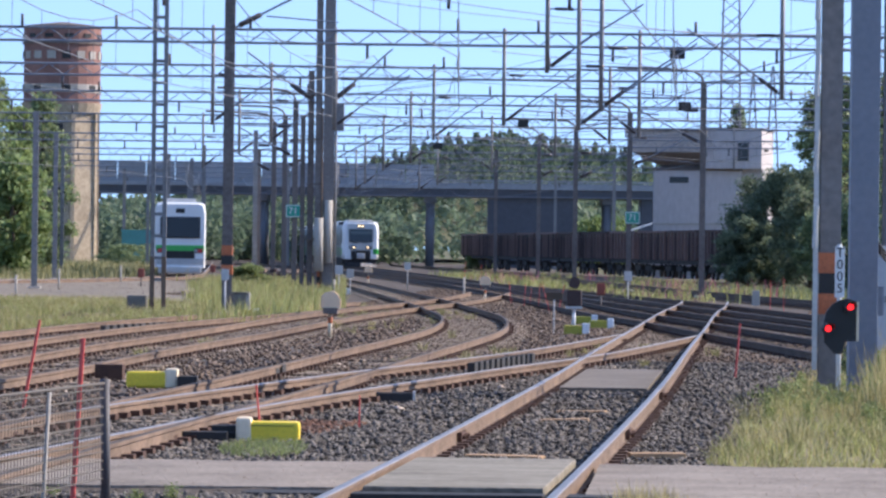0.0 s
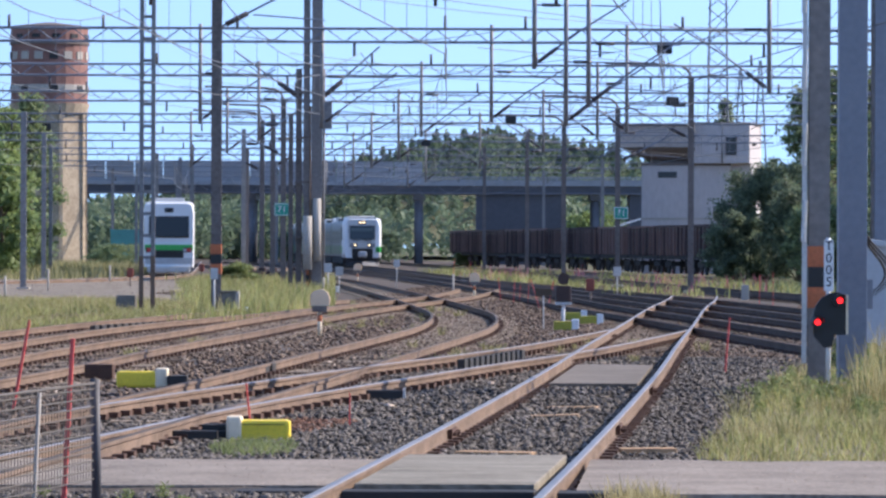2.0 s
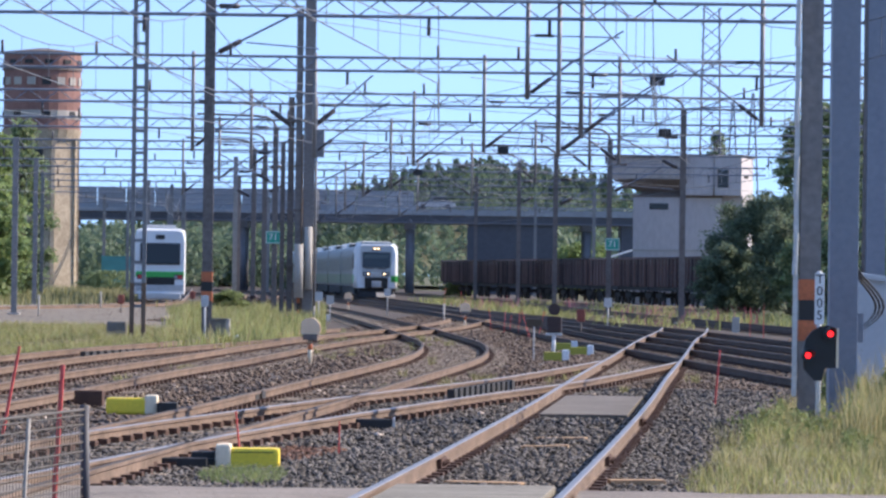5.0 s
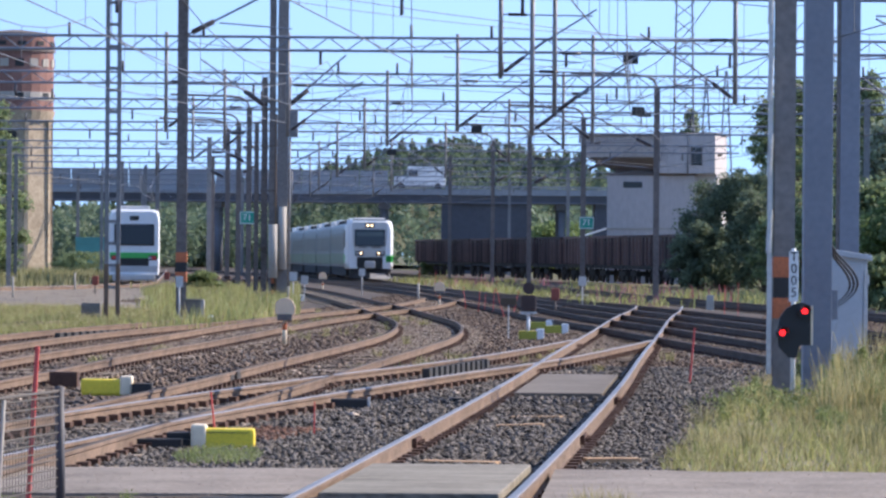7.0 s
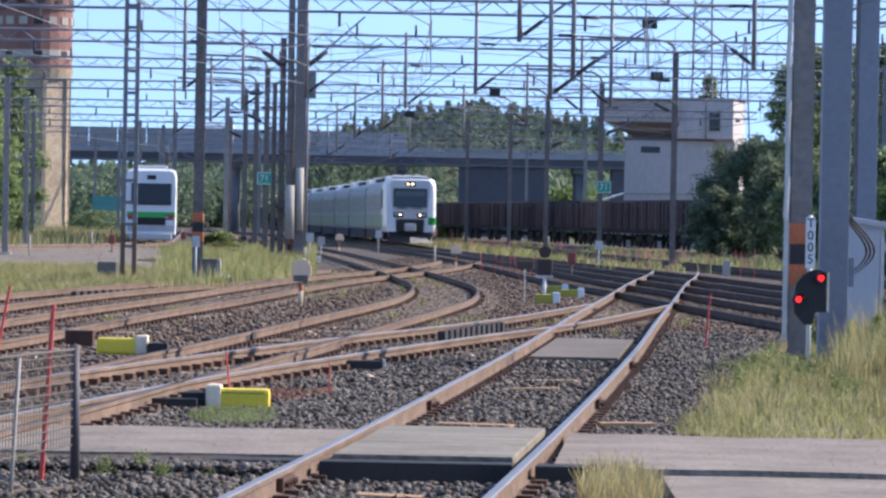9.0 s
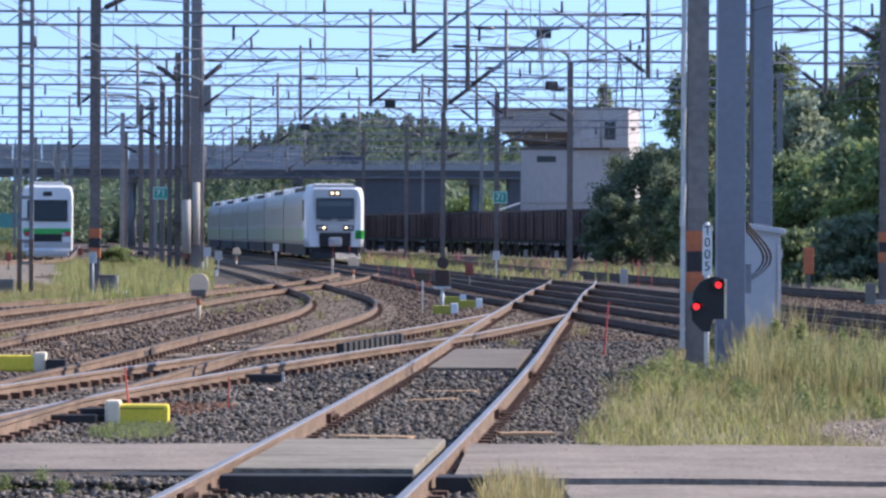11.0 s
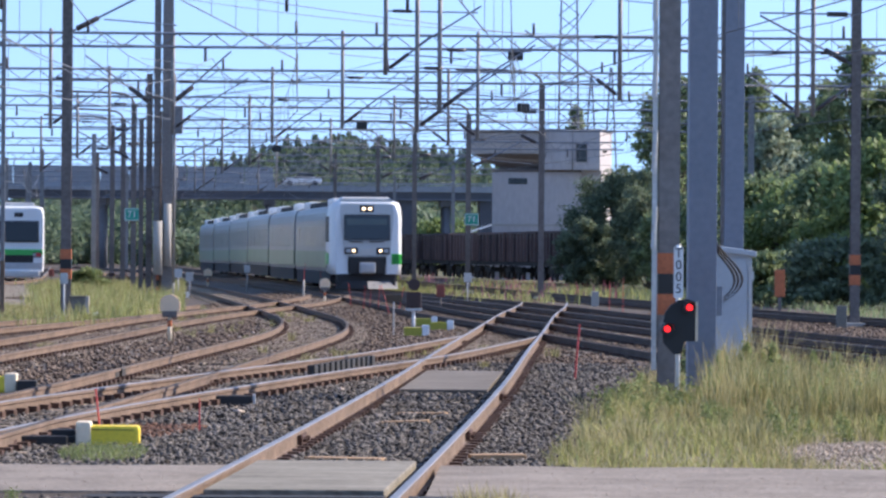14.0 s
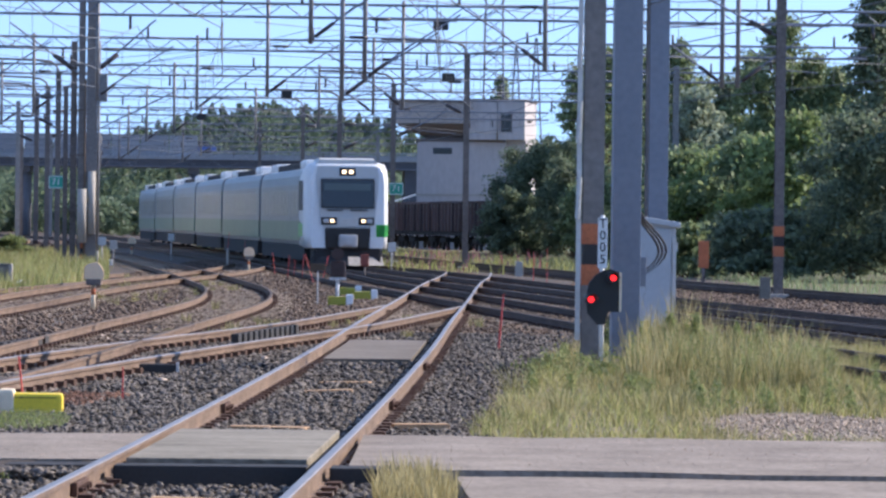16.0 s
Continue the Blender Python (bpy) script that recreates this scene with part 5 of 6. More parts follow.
def sleeper_stack(px, y):
    t = thing("sleeper_stack", "stack of old brown sleepers beside the tracks", "sleeper stack", at=(along(px, y), y, 0))
    for row in range(4):
        for i in range(6):
            part("sleeper", boxes((i * 0.55 + (row % 2) * 0.12, i * 0.55 + 0.3 + (row % 2) * 0.12, -1.2, 1.2, row * 0.2, row * 0.2 + 0.17), bevel=0.01), M_BROWN2 if (row + i) % 3 else M_RUST, t)


sleeper_stack(-47.5, 232)
t = thing("white_shed", "small white shed with a sloping roof beyond the wagons", "shed", at=(along(36.0, 352), 352, 0))
part("wall", boxes((-0.6, 2.6, 0, 3, -0.1, 3.4)), M_DIRTY, t)
k = bmesh.new()
skin(k, [[k.verts.new((x, y, z)) for x, z in ((-0.9, 3.3), (2.8, 4.5), (2.8, 4.62), (-0.9, 3.42))] for y in (-0.25, 3.3)])
part("roof", k, M_WHITE, t, "white sloping sheet roof")
t = thing("teal_container", "small teal metal container beyond the parked train", "container", at=(along(-74.5, 415), 415, 0), turn=4)
part("body", boxes((-1.35, 1.35, 0, 2.4, 0, 3.2), bevel=0.02), M_TEAL, t)
part("lid", boxes((-1.4, 1.4, -0.04, 2.44, 3.2, 3.3)), M_TEAL, t)
for i in range(6):
    part("rib", boxes((-1.25 + i * 0.48, -1.15 + i * 0.48, -0.04, 0, 0.05, 3.15)), M_TEAL, t)
for px, y in ((-73.3, 205), (-57.5, 250), (28.5, 150)):
    t = thing("red_signal_box", "small rust-red trackside signal box on a post", "signal box", "small red boxes", at=(along(px, y), y, 0))
    part("post", rods(((0, 0, -0.1), (0, 0, 0.5), 0.035), seg=8), M_BROWN, t)
    part("housing", boxes((-0.14, 0.14, -0.12, 0.12, 0.45, 0.85), bevel=0.03), M_STAIN2, t)
for px, y, h in ((-91.5, 185, 0.9), (-77.8, 225, 0.9), (-101, 160, 0.8), (-30.5, 172, 0.7), (-1.8, 178, 0.8)):
    t = part("marker_post", rods(((0, 0, -0.1), (0, 0, h), 0.045), seg=8), M_CONC)
    t.location = (along(px, y), y, 0)
    tagged(t, "short pale concrete marker post", "marker post", "pale marker posts")

# ---- wires ----
def wire_run(key, y0, y1, z=5.75):
    fx = CENTRE[key]
    t = thing("contact_line", "dark contact wire and catenary above the track", "overhead wire", "overhead wires")
    bm, spans = bmesh.new(), np.arange(y0, y1, 33.0)
    st = lambda i: fx(spans[i]) + 0.25 * (-1) ** i
    low, high = [], []
    for i in range(len(spans) - 1):
        for q in range(8):
            s = q / 8
            p = Vector((st(i) + (st(i + 1) - st(i)) * s, spans[i] + 33 * s, z))
            low.append(p)
            high.append(p + Vector((0, 0, 1.55 - 3.6 * s * (1 - s))))
            if q:
                rod(bm, high[-1], p, 0.006, seg=4)
    k, c = tube(bmesh.new(), low, 0.012), tube(bmesh.new(), high, 0.011)
    part("contact_wire", k, M_WIRE, t)
    part("catenary_wire", c, M_WIRE, t)
    part("dropper", bm, M_WIRE, t)["kind"] = "stuff"


for key, a, b in (("near", 24, 160), ("yard", 24, 470), ("passing", 60, 470), ("arrival", 70, 470), ("stabling", 130, 470), ("outer", 100, 470), ("branch", 60, 190), ("siding", 70, 150)):
    wire_run(key, a, b)


def cross_wires():
    t = thing("cross_wires", "slack feeder wires crossing between masts", "overhead wire", "overhead wires")
    for k in range(26):
        a = Vector((random.uniform(-28, 5), random.uniform(110, 380), random.uniform(8.0, 10.0)))
        b = a + Vector((random.uniform(8, 30), random.uniform(-50, 60), random.uniform(-1.6, 1.4)))
        bm = bmesh.new()
        pts = [a.lerp(b, q / 8) - Vector((0, 0, 1.6 * (q / 8) * (1 - q / 8))) for q in range(9)]
        tube(bm, pts, 0.012, 4)
        part("feeder_wire", bm, M_WIRE, t)


cross_wires()
# ---- vegetation ----
def clumps(name, centres, radii, count, size, material, parent=None, flat=0.75):
    """Many small leaf quads on and inside ellipsoid clumps."""
    out = []
    w = np.array([r[0] * r[1] * r[2] for r in radii]) ** 0.67
    pick = rng.choice(len(centres), count, p=w / w.sum())
    c, r = np.array(centres)[pick], np.array(radii)[pick]
    d = rng.normal(size=(count, 3))
    d /= np.linalg.norm(d, axis=1)[:, None]
    rad = np.clip(np.abs(rng.normal(0.75, 0.38, count)), 0.05, 1.7)[:, None]
    p = c + d * r * rad
    a = rng.normal(size=(count, 3))
    a /= np.linalg.norm(a, axis=1)[:, None]
    b = np.cross(a, d + rng.normal(scale=0.6, size=(count, 3)))
    b /= np.linalg.norm(b, axis=1)[:, None] + 1e-6
    s = (size * rng.uniform(0.6, 1.4, count))[:, None]
    v = np.stack([p - a * s, p + b * s * flat * 0.7, p + a * s, p - b * s * flat * 0.7], 1).reshape(-1, 3)
    return from_arrays(name, v, np.arange(count * 4).reshape(-1, 4), material, parent)


def tree(x, y, h, w, material, label, n=9000, leaf=0.16, low=0.15, seed=1):
    r = random.Random(seed)
    t = thing("tree", label, "tree", "trees", at=(x, y, 0))
    bm = bmesh.new()
    rod(bm, (0, 0, -0.3), (0, 0, h * 0.8), w * 0.05, w * 0.012, seg=10)
    cs, rs = [], []
    peak = r.uniform(0.30, 0.45)
    for i in range(64):
        k = (i + r.random()) / 64
        z = h * (low + (0.97 - low) * k)
        reach = w * 0.5 * (min(1, 0.55 + k / peak * 0.45) if k < peak else (1 - ((k - peak) / (1 - peak)) ** 1.7)) * r.uniform(0.5, 1.3)
        a = i * 2.4 + r.uniform(-0.5, 0.5)
        q = r.uniform(0.45, 0.95)
        c = (math.cos(a) * reach * q, math.sin(a) * reach * q, z)
        cs.append(c)
        g = r.uniform(0.06, 0.16)
        rs.append((w * g, w * g, min(w, h) * g * r.uniform(0.5, 0.8)))
        if i % 3 == 0:
            rod(bm, (0, 0, z * 0.75), c, w * 0.014, w * 0.005, seg=5)
    part("trunk", bm, M_BARK, t)
    cr = clumps("crown", cs, rs, n, leaf, material, t)
    cr["kind"] = "stuff"
    return t


# right-hand wood
R_TREES = [
    (76.5, 300, 12.6, 6.0, M_LEAF, 11000), (82.0, 285, 13.4, 6, M_LEAF, 9000), (86.0, 292, 12.0, 7, M_LEAF_DARK, 8000), (91.5, 275, 13.0, 6, M_LEAF, 9000), (98.0, 262, 13.0, 5.6, M_LEAF, 10000),
    (102.0, 228, 8.8, 5.6, M_LEAF_PALE, 11000), (109.0, 262, 10.4, 5, M_LEAF_DARK, 8000), (114.0, 250, 11.6, 5, M_LEAF, 9000), (120.5, 240, 13.6, 5.2, M_LEAF, 11000), (127.5, 240, 11.2, 5.4, M_LEAF, 10000), (133.5, 238, 10.6, 5, M_LEAF, 9000),
    (142.0, 225, 14.6, 5.6, M_LEAF_DARK, 12000), (151.0, 230, 14.0, 7, M_LEAF, 11000), (94.0, 218, 5.2, 6, M_LEAF, 8000), (100.0, 212, 5.4, 6, M_LEAF, 9000), (107.0, 208, 5.2, 6.5, M_LEAF_LIME, 9000), (113.5, 205, 5.8, 6, M_LEAF, 9000),
    (120.0, 200, 6.0, 6, M_LEAF_LIME, 9000), (126.0, 196, 6.8, 5.5, M_LEAF_LIME, 10000)]
for i, (px, y, h, w, m, n) in enumerate(R_TREES):
    tree(along(px, y), y, h, w, m, "leafy deciduous tree at the edge of the yard", int(n * 1.35), 0.155, 0.04, seed=i + 3)
for i, px in enumerate((88, 96, 104, 111, 118, 126, 134, 141, 149)):
    tree(along(px, 300), 300 + 6 * (i % 2), 8.6 + 1.3 * math.sin(i * 2.3), 10, M_LEAF_DARK if i % 2 else M_LEAF, "leafy deciduous tree deeper in the wood", 6500, 0.23, 0.02, seed=70 + i)


def bush(px, y, h, w, material, label, n=7000, leaf=0.13, seed=0):
    """A dome of many small sprays over stems, ragged at its edge."""
    r = random.Random(seed)
    t = thing("bush", label, "bush", "bushes", at=(along(px, y), y, 0))
    bm = bmesh.new()
    cs, rs = [], []
    for i in range(70):
        a, u = i * 2.4 + r.uniform(-0.4, 0.4), (i + r.random()) / 70
        el = u * math.pi / 2
        k = r.uniform(0.62, 0.92) if i % 4 else r.uniform(0.2, 0.6)
        c = (math.cos(a) * w * 0.5 * math.cos(el) ** 0.6 * k, math.sin(a) * w * 0.4 * math.cos(el) ** 0.6 * k, h * (0.07 + 0.86 * math.sin(el) * k))
        cs.append(c)
        rs.append((w * r.uniform(0.06, 0.115), w * r.uniform(0.06, 0.1), h * r.uniform(0.05, 0.095)))
        if i % 4 == 0:
            rod(bm, (0, 0, -0.1), c, 0.05, 0.012, seg=5)
    part("stem", bm, M_BARK, t)
    cr = clumps("crown", cs, rs, n, leaf, material, t)
    cr["kind"] = "stuff"


bush(67.3, 262, 7.7, 6.6, M_LEAF_DARK, "dense dark green bush beside the signal box", 30000, 0.10, 4)
bush(60.8, 258, 4.4, 4.4, M_LEAF_DARK, "dark green bush by the wagons", 14000, 0.10, 5)
bush(75.0, 255, 6.4, 5.0, M_LEAF_DARK, "dark green bush beside the tracks", 18000, 0.10, 6)
# Seen from its shaded side; the dark leaf colour carries that shade.
bush(150.0, 165, 7.4, 9.4, M_LEAF_DARK, "large dense green bush overhanging the yard, shade in its leaf colour", 38000, 0.105, 21)
bush(137.0, 172, 4.6, 5.0, M_LEAF_DARK, "dark green bush at the edge of the wood", 16000, 0.09, 22)
bush(81, 248, 5.6, 6.0, M_LEAF, "green bush beside the tracks", 10000, 0.13, 7)
bush(88.0, 215, 3.2, 4.5, M_LEAF, "green bush at the foot of trees", 7000, 0.13, 8)
bush(101.0, 170, 2.2, 4.0, M_LEAF, "green bush at the foot of trees", 6000, 0.12, 9)
bush(116.0, 165, 3.0, 5.0, M_LEAF_DARK, "dark bush at the foot of trees", 7000, 0.12, 10)
bush(28.5, 520, 6.5, 9.0, M_LEAF_LIME, "light green bush under the bridge", 3000, 0.3, 11)
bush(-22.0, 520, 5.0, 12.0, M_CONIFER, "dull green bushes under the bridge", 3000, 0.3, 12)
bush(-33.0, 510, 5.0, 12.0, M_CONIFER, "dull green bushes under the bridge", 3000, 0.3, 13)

bush(-50.3, 205, 1.25, 2.4, M_HERB, "low green bush beside the mast row", 9000, 0.06, 31)
bush(-75.5, 392, 2.3, 7.0, M_LEAF, "low green scrub beyond the parked train", 8000, 0.09, 32)
bush(1.5, 405, 1.9, 3.2, M_HERB, "low scrub at the end of the wagons", 4000, 0.09, 33)

tree(along(58.3, 400), 400, 15.4, 4.0, M_LEAF, "slender tree rising behind the signal box", 5000, 0.17, 0.3, seed=91)

# left-hand trees
for i, (px, y, h, w, m) in enumerate(((-107, 300, 13.5, 6, M_LEAF_LIME), (-101, 312, 11.5, 4.5, M_LEAF_LIME), (-113, 290, 14, 9, M_LEAF), (-95.5, 325, 13.0, 5.6, M_LEAF), (-102, 270, 7.0, 6, M_LEAF_LIME))):
    tree(along(px, y), y, h, w, m, "bright green deciduous tree beside the water tower", 10000, 0.18, 0.02, seed=40 + i)


CREST = [(-150, 4), (-50, 5.0), (-20, 10.2), (-14.9, 11.2), (-10.5, 13.1), (-6, 14.3), (-1.5, 15.2), (3, 15.6), (7.4, 15.4), (12, 14.4), (16.3, 14.0), (20.8, 13.2), (30, 11.5), (60, 9), (150, 6)]


def wooded_hill():
    bm = bmesh.new()
    xs, ys = np.linspace(-90, 150, 61), np.linspace(620, 860, 25)
    crest = line(CREST)
    H = lambda x, y: crest(x) * min(1, max(0, (y - 600) / 120)) + 0.8 * noise.noise((x * 0.08, y * 0.08, 1))
    g = [[bm.verts.new((x, y, H(x, y) - 0.3)) for x in xs] for y in ys]
    for r, s in zip(g, g[1:]):
        for j in range(len(xs) - 1):
            bm.faces.new((r[j], r[j + 1], s[j + 1], s[j]))
    o = part("wooded_hill", bm, M_FIELD)
    tagged(o, "low wooded hill behind the bridge", "hill", kind="structure")
    # conifers and round crowns, one mesh
    vs = []
    n = 1700
    for i in range(n):
        x, y = rng.uniform(-75, 120), rng.uniform(640, 770)
        h = rng.uniform(3.8, 6.4) * (1.0 if i % 3 else 0.8)
        w = h * (0.26 if i % 3 else 0.42)
        z = H(x, y)
        k = 125
        u = rng.uniform(0, 1, k)
        ang = rng.uniform(0, 6.28, k)
        prof = (1 - u) if i % 3 else np.sin(np.pi * np.clip(u * 0.9 + 0.1, 0, 1))
        rad = w * prof * rng.uniform(0.5, 1.1, k)
        p = np.stack([x + np.cos(ang) * rad, y + np.sin(ang) * rad, z + h * u], 1)
        a = rng.normal(size=(k, 3)) * 0.2
        b = rng.normal(size=(k, 3)) * 0.2
        vs.append(np.stack([p - a, p + b, p + a, p - b], 1).reshape(-1, 3))
    v = np.concatenate(vs)
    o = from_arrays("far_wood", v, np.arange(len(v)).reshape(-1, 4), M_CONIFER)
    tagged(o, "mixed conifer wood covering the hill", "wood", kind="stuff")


wooded_hill()


def far_treeline():
    vs = []
    for i in range(560):
        x, y = rng.uniform(-75, 115), rng.uniform(540, 640)
        if -20 < x < 75 and i % 3:
            continue
        h, w = rng.uniform(4.5, 8.5), rng.uniform(2, 3.5)
        k = 230
        d = rng.normal(size=(k, 3))
        d /= np.linalg.norm(d, axis=1)[:, None]
        p = np.array([x, y, h * 0.55]) + d * np.array([w, w, h * 0.5]) * rng.uniform(0.6, 1.05, k)[:, None]
        a, b = rng.normal(size=(k, 3)) * 0.26, rng.normal(size=(k, 3)) * 0.2
        vs.append(np.stack([p - a, p + b, p + a, p - b], 1).reshape(-1, 3))
    v = np.concatenate(vs)
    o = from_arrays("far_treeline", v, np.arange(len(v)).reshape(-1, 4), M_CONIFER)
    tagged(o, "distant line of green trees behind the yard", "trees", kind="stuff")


far_treeline()


def blades(name, pts, h, width, material, label, cat="grass", lean=0.35):
    """Bent grass blades, three quads each tapering upward."""
    n = len(pts)
    p = np.column_stack([pts, np.zeros(n)])
    ang = rng.uniform(0, 6.28, n)
    hh = h * rng.uniform(0.45, 1.25, n)
    side = np.stack([np.cos(ang), np.sin(ang), np.zeros(n)], 1) * (width * rng.uniform(0.7, 1.3, n))[:, None]
    bend_a = rng.uniform(0, 6.28, n)
    bend = np.stack([np.cos(bend_a), np.sin(bend_a), np.zeros(n)], 1) * (hh * lean * rng.uniform(0.2, 1.2, n))[:, None]
    lv = []
    for k, (s, wd) in enumerate(((0, 1.0), (0.5, 0.8), (1.0, 0.12))):
        c = p + bend * s * s + np.stack([np.zeros(n), np.zeros(n), hh * s - 0.08 * (s == 0)], 1)
        lv += [c - side * wd, c + side * wd]
    v = np.stack(lv, 1).reshape(-1, 3)
    i = np.arange(n)[:, None] * 6
    f = np.concatenate([i + np.array([0, 1, 3, 2]), i + np.array([2, 3, 5, 4])])
    o = from_arrays(name, v, f, material)
    return tagged(o, label, cat, kind="stuff")


def tufts(name, spots, each, spread, h, width, material, label, lean=0.4):
    """Separate tufts, each a fan of stalks of its own height."""
    pts = np.repeat(np.asarray(spots, float), each, 0)
    tall_ = np.repeat(h * rng.uniform(0.5, 1.3, len(spots)), each)
    n = len(pts)
    ang, out = rng.uniform(0, 6.28, n), np.abs(rng.normal(size=n)) * spread
    fan = np.stack([np.cos(ang), np.sin(ang)], 1)
    base = np.column_stack([pts + fan * out[:, None] * 0.6, np.zeros(n)])
    hh = tall_ * rng.uniform(0.35, 1.1, n)
    bend = np.column_stack([fan * (hh * lean * rng.uniform(0.1, 1.0, n))[:, None], np.zeros(n)])
    turn_ = rng.uniform(0, 6.28, n)
    side = np.stack([np.cos(turn_), np.sin(turn_), np.zeros(n)], 1) * (width * rng.uniform(0.6, 1.4, n))[:, None]
    lv = []
    for s, wd in ((0, 0.7), (0.55, 0.8), (0.85, 1.0), (1.0, 0.15)):
        c = base + bend * s * s + np.stack([np.zeros(n), np.zeros(n), hh * s - 0.06 * (s == 0)], 1)
        lv += [c - side * wd, c + side * wd]
    v = np.stack(lv, 1).reshape(-1, 3)
    i = np.arange(n)[:, None] * 8
    f = np.concatenate([i + np.array(q) for q in ((0, 1, 3, 2), (2, 3, 5, 4), (4, 5, 7, 6))])
    return tagged(from_arrays(name, v, f, material), label, "weeds", kind="stuff")


def scatter(n, x0, x1, y0, y1, inside, patch=0.0, scale=0.5):
    p = np.column_stack([rng.uniform(x0, x1, n), rng.uniform(y0, y1, n)])
    keep = [inside(a, b) and (patch == 0 or noise.noise((a * scale, b * scale * 0.4, 5.0)) > patch - 0.5) for a, b in p]
    return p[np.array(keep, bool)]


edge = line([(38, 2.05), (43, 2.42), (51, 3.12), (59, 4.06), (66, 4.9), (72, 6.3), (80, 9.0)])
inner = lambda x, y: ((x - 5.7) / 1.25) ** 2 + ((y - 42.6) / 3.4) ** 2 > 1 + 0.5 * noise.noise((x * 2, y, 4)) and x > edge(y) + 0.3 * noise.noise((y * 0.8, 2.0, x * 0.3)) and x < 0.13 * y + 4
verge = strip("verge_soil", lambda y: edge(y) + 0.1, lambda y: 16.0, 38.35, 78, 0.0, M_SOIL, step=1.5)
tagged(verge, "sandy verge soil under dry grass", "ground", kind="structure")
blades("verge_grass", scatter(52000, 2, 12, 38.4, 70, inner, 0.2, 0.8), 0.12, 0.0055, M_GRASS, "short dry green grass on the verge", lean=1.0)
blades("verge_green", scatter(26000, 2, 12, 39, 70, inner, 0.5, 0.9), 0.16, 0.006, M_MEADOW, "fresh green grass patches on the verge", lean=0.7)
blades("verge_straw", scatter(12000, 2, 12, 38.6, 72, inner, 0.5, 0.6), 0.24, 0.0035, M_STRAW, "straw-coloured seeding grass stalks on the verge", lean=0.7)
tufts("verge_tufts", scatter(260, 2.6, 11, 42, 68, inner, 0.3, 0.7), 60, 0.12, 0.27, 0.0035, M_GRASS, "uneven tufts of dry grass on the verge", 0.6)


def herbs(name, spots, h, count, leaf, material, label):
    """Leafy plants: small leaves in narrow heaps up each stem."""
    cs, rs = [], []
    r = random.Random(len(spots))
    for x, y in spots:
        top, lx, ly = h * r.uniform(0.45, 1.25), r.uniform(-0.2, 0.2), r.uniform(-0.2, 0.2)
        for k in range(5):
            u = (k + 0.6) / 5
            cs.append((x + lx * top * u, y + ly * top * u, top * u * 0.9))
            g = 0.05 + 0.10 * (1 - u) * top / 0.5
            rs.append((g, g, top * 0.16))
    return tagged(clumps(name, cs, rs, count, leaf, material), label, "weeds", kind="stuff")


herbs("verge_weeds", scatter(170, 3.0, 10, 46, 66, inner, 0.45, 0.6), 0.32, 22000, 0.017, M_HERB, "ragged leafy weeds on the verge")
wr = random.Random(5)
WEEDS = [(edge(q) + wr.uniform(0.2, 3.2), q, wr.uniform(0.10, 0.28)) for q in (wr.uniform(52, 62) for _ in range(9))]
for k, (x, y, h) in enumerate((*WEEDS, (4.3, 57.2, 0.3), (5.0, 57.6, 0.34), (4.6, 55.6, 0.24), (5.5, 58.6, 0.36), (5.9, 60.2, 0.45), (6.3, 62.0, 0.5), (4.0, 58.5, 0.3), (6.9, 64.0, 0.45), (5.2, 54.6, 0.2))):
    cr = clumps("weed_clump", [(x + 0.2 * math.sin(k * 2 + q), y + 0.3 * math.cos(k * 3 + q * 2), h * (0.3 + 0.15 * q)) for q in range(4)], [(0.22, 0.25, h * 0.35)] * 4, 260, 0.026, M_HERB)
    tagged(cr, "leafy green weed clump at the post feet", "weeds", "weed clumps", kind="stuff")
tall = lambda x, y: x > 5.5 + 0.4 * noise.noise((y, x, 0)) and x < 0.12 * y + 3 and x < CENTRE["passing"](y) - 1.6
tufts("verge_stalks", scatter(150, 5.6, 11, 59, 72, tall, 0.3, 0.6), 26, 0.22, 0.80, 0.0035, M_STRAW, "tall dry seeding stalks beside the equipment cabinet", 0.35)
herbs("verge_tall_green", scatter(190, 5.5, 11, 58, 70, tall, 0.3, 0.5), 0.66, 34000, 0.021, M_HERB, "tall ragged green weeds beside the equipment cabinet")
tufts("verge_tall_grass", scatter(240, 5.5, 11, 58, 70, tall, 0.3, 0.5), 50, 0.2, 0.50, 0.004, M_GRASS, "tall green grass beside the equipment cabinet", 0.45)
front = lambda x, y: 0.088 * y < x < min(0.131 * y, CENTRE["passing"](y) - 1.0) and 51 < y < 60
herbs("line_side_weeds", scatter(420, 4.4, 8, 51, 60, front, 0.35, 0.9), 0.56, 40000, 0.016, M_HERB, "tall ragged weeds before the main line")
tufts("line_side_grass", scatter(520, 4.4, 8, 51, 60, front, 0.3, 0.9), 44, 0.16, 0.50, 0.0035, M_GRASS, "tall green grass before the main line", 0.4)
tufts("line_side_stalks", scatter(300, 4.4, 8, 50, 60, front, 0.25, 0.7), 12, 0.2, 0.68, 0.003, M_STRAW, "thin seeding stalks before the main line", 0.3)
between = lambda x, y: all(abs(x - CENTRE[k](y)) > 0.95 or abs(x - CENTRE[k](y)) < 0.6 for k in ("yard", "link", "near", "branch")) and x < CENTRE["passing"](y) - 1.4
tufts("yard_weeds", scatter(260, -6, 5, 74, 150, between, 0.5, 0.25), 26, 0.12, 0.16, 0.007, M_GRASS, "sparse low weeds between the yard tracks", 0.8)
herbs("roadside_weeds", [(-2.45, 33.0), (-2.2, 33.2), (-1.7, 33.1), (-3.1, 33.3), (-2.0, 32.7)], 0.15, 1500, 0.012, M_HERB, "small green weeds at the edge of the path")
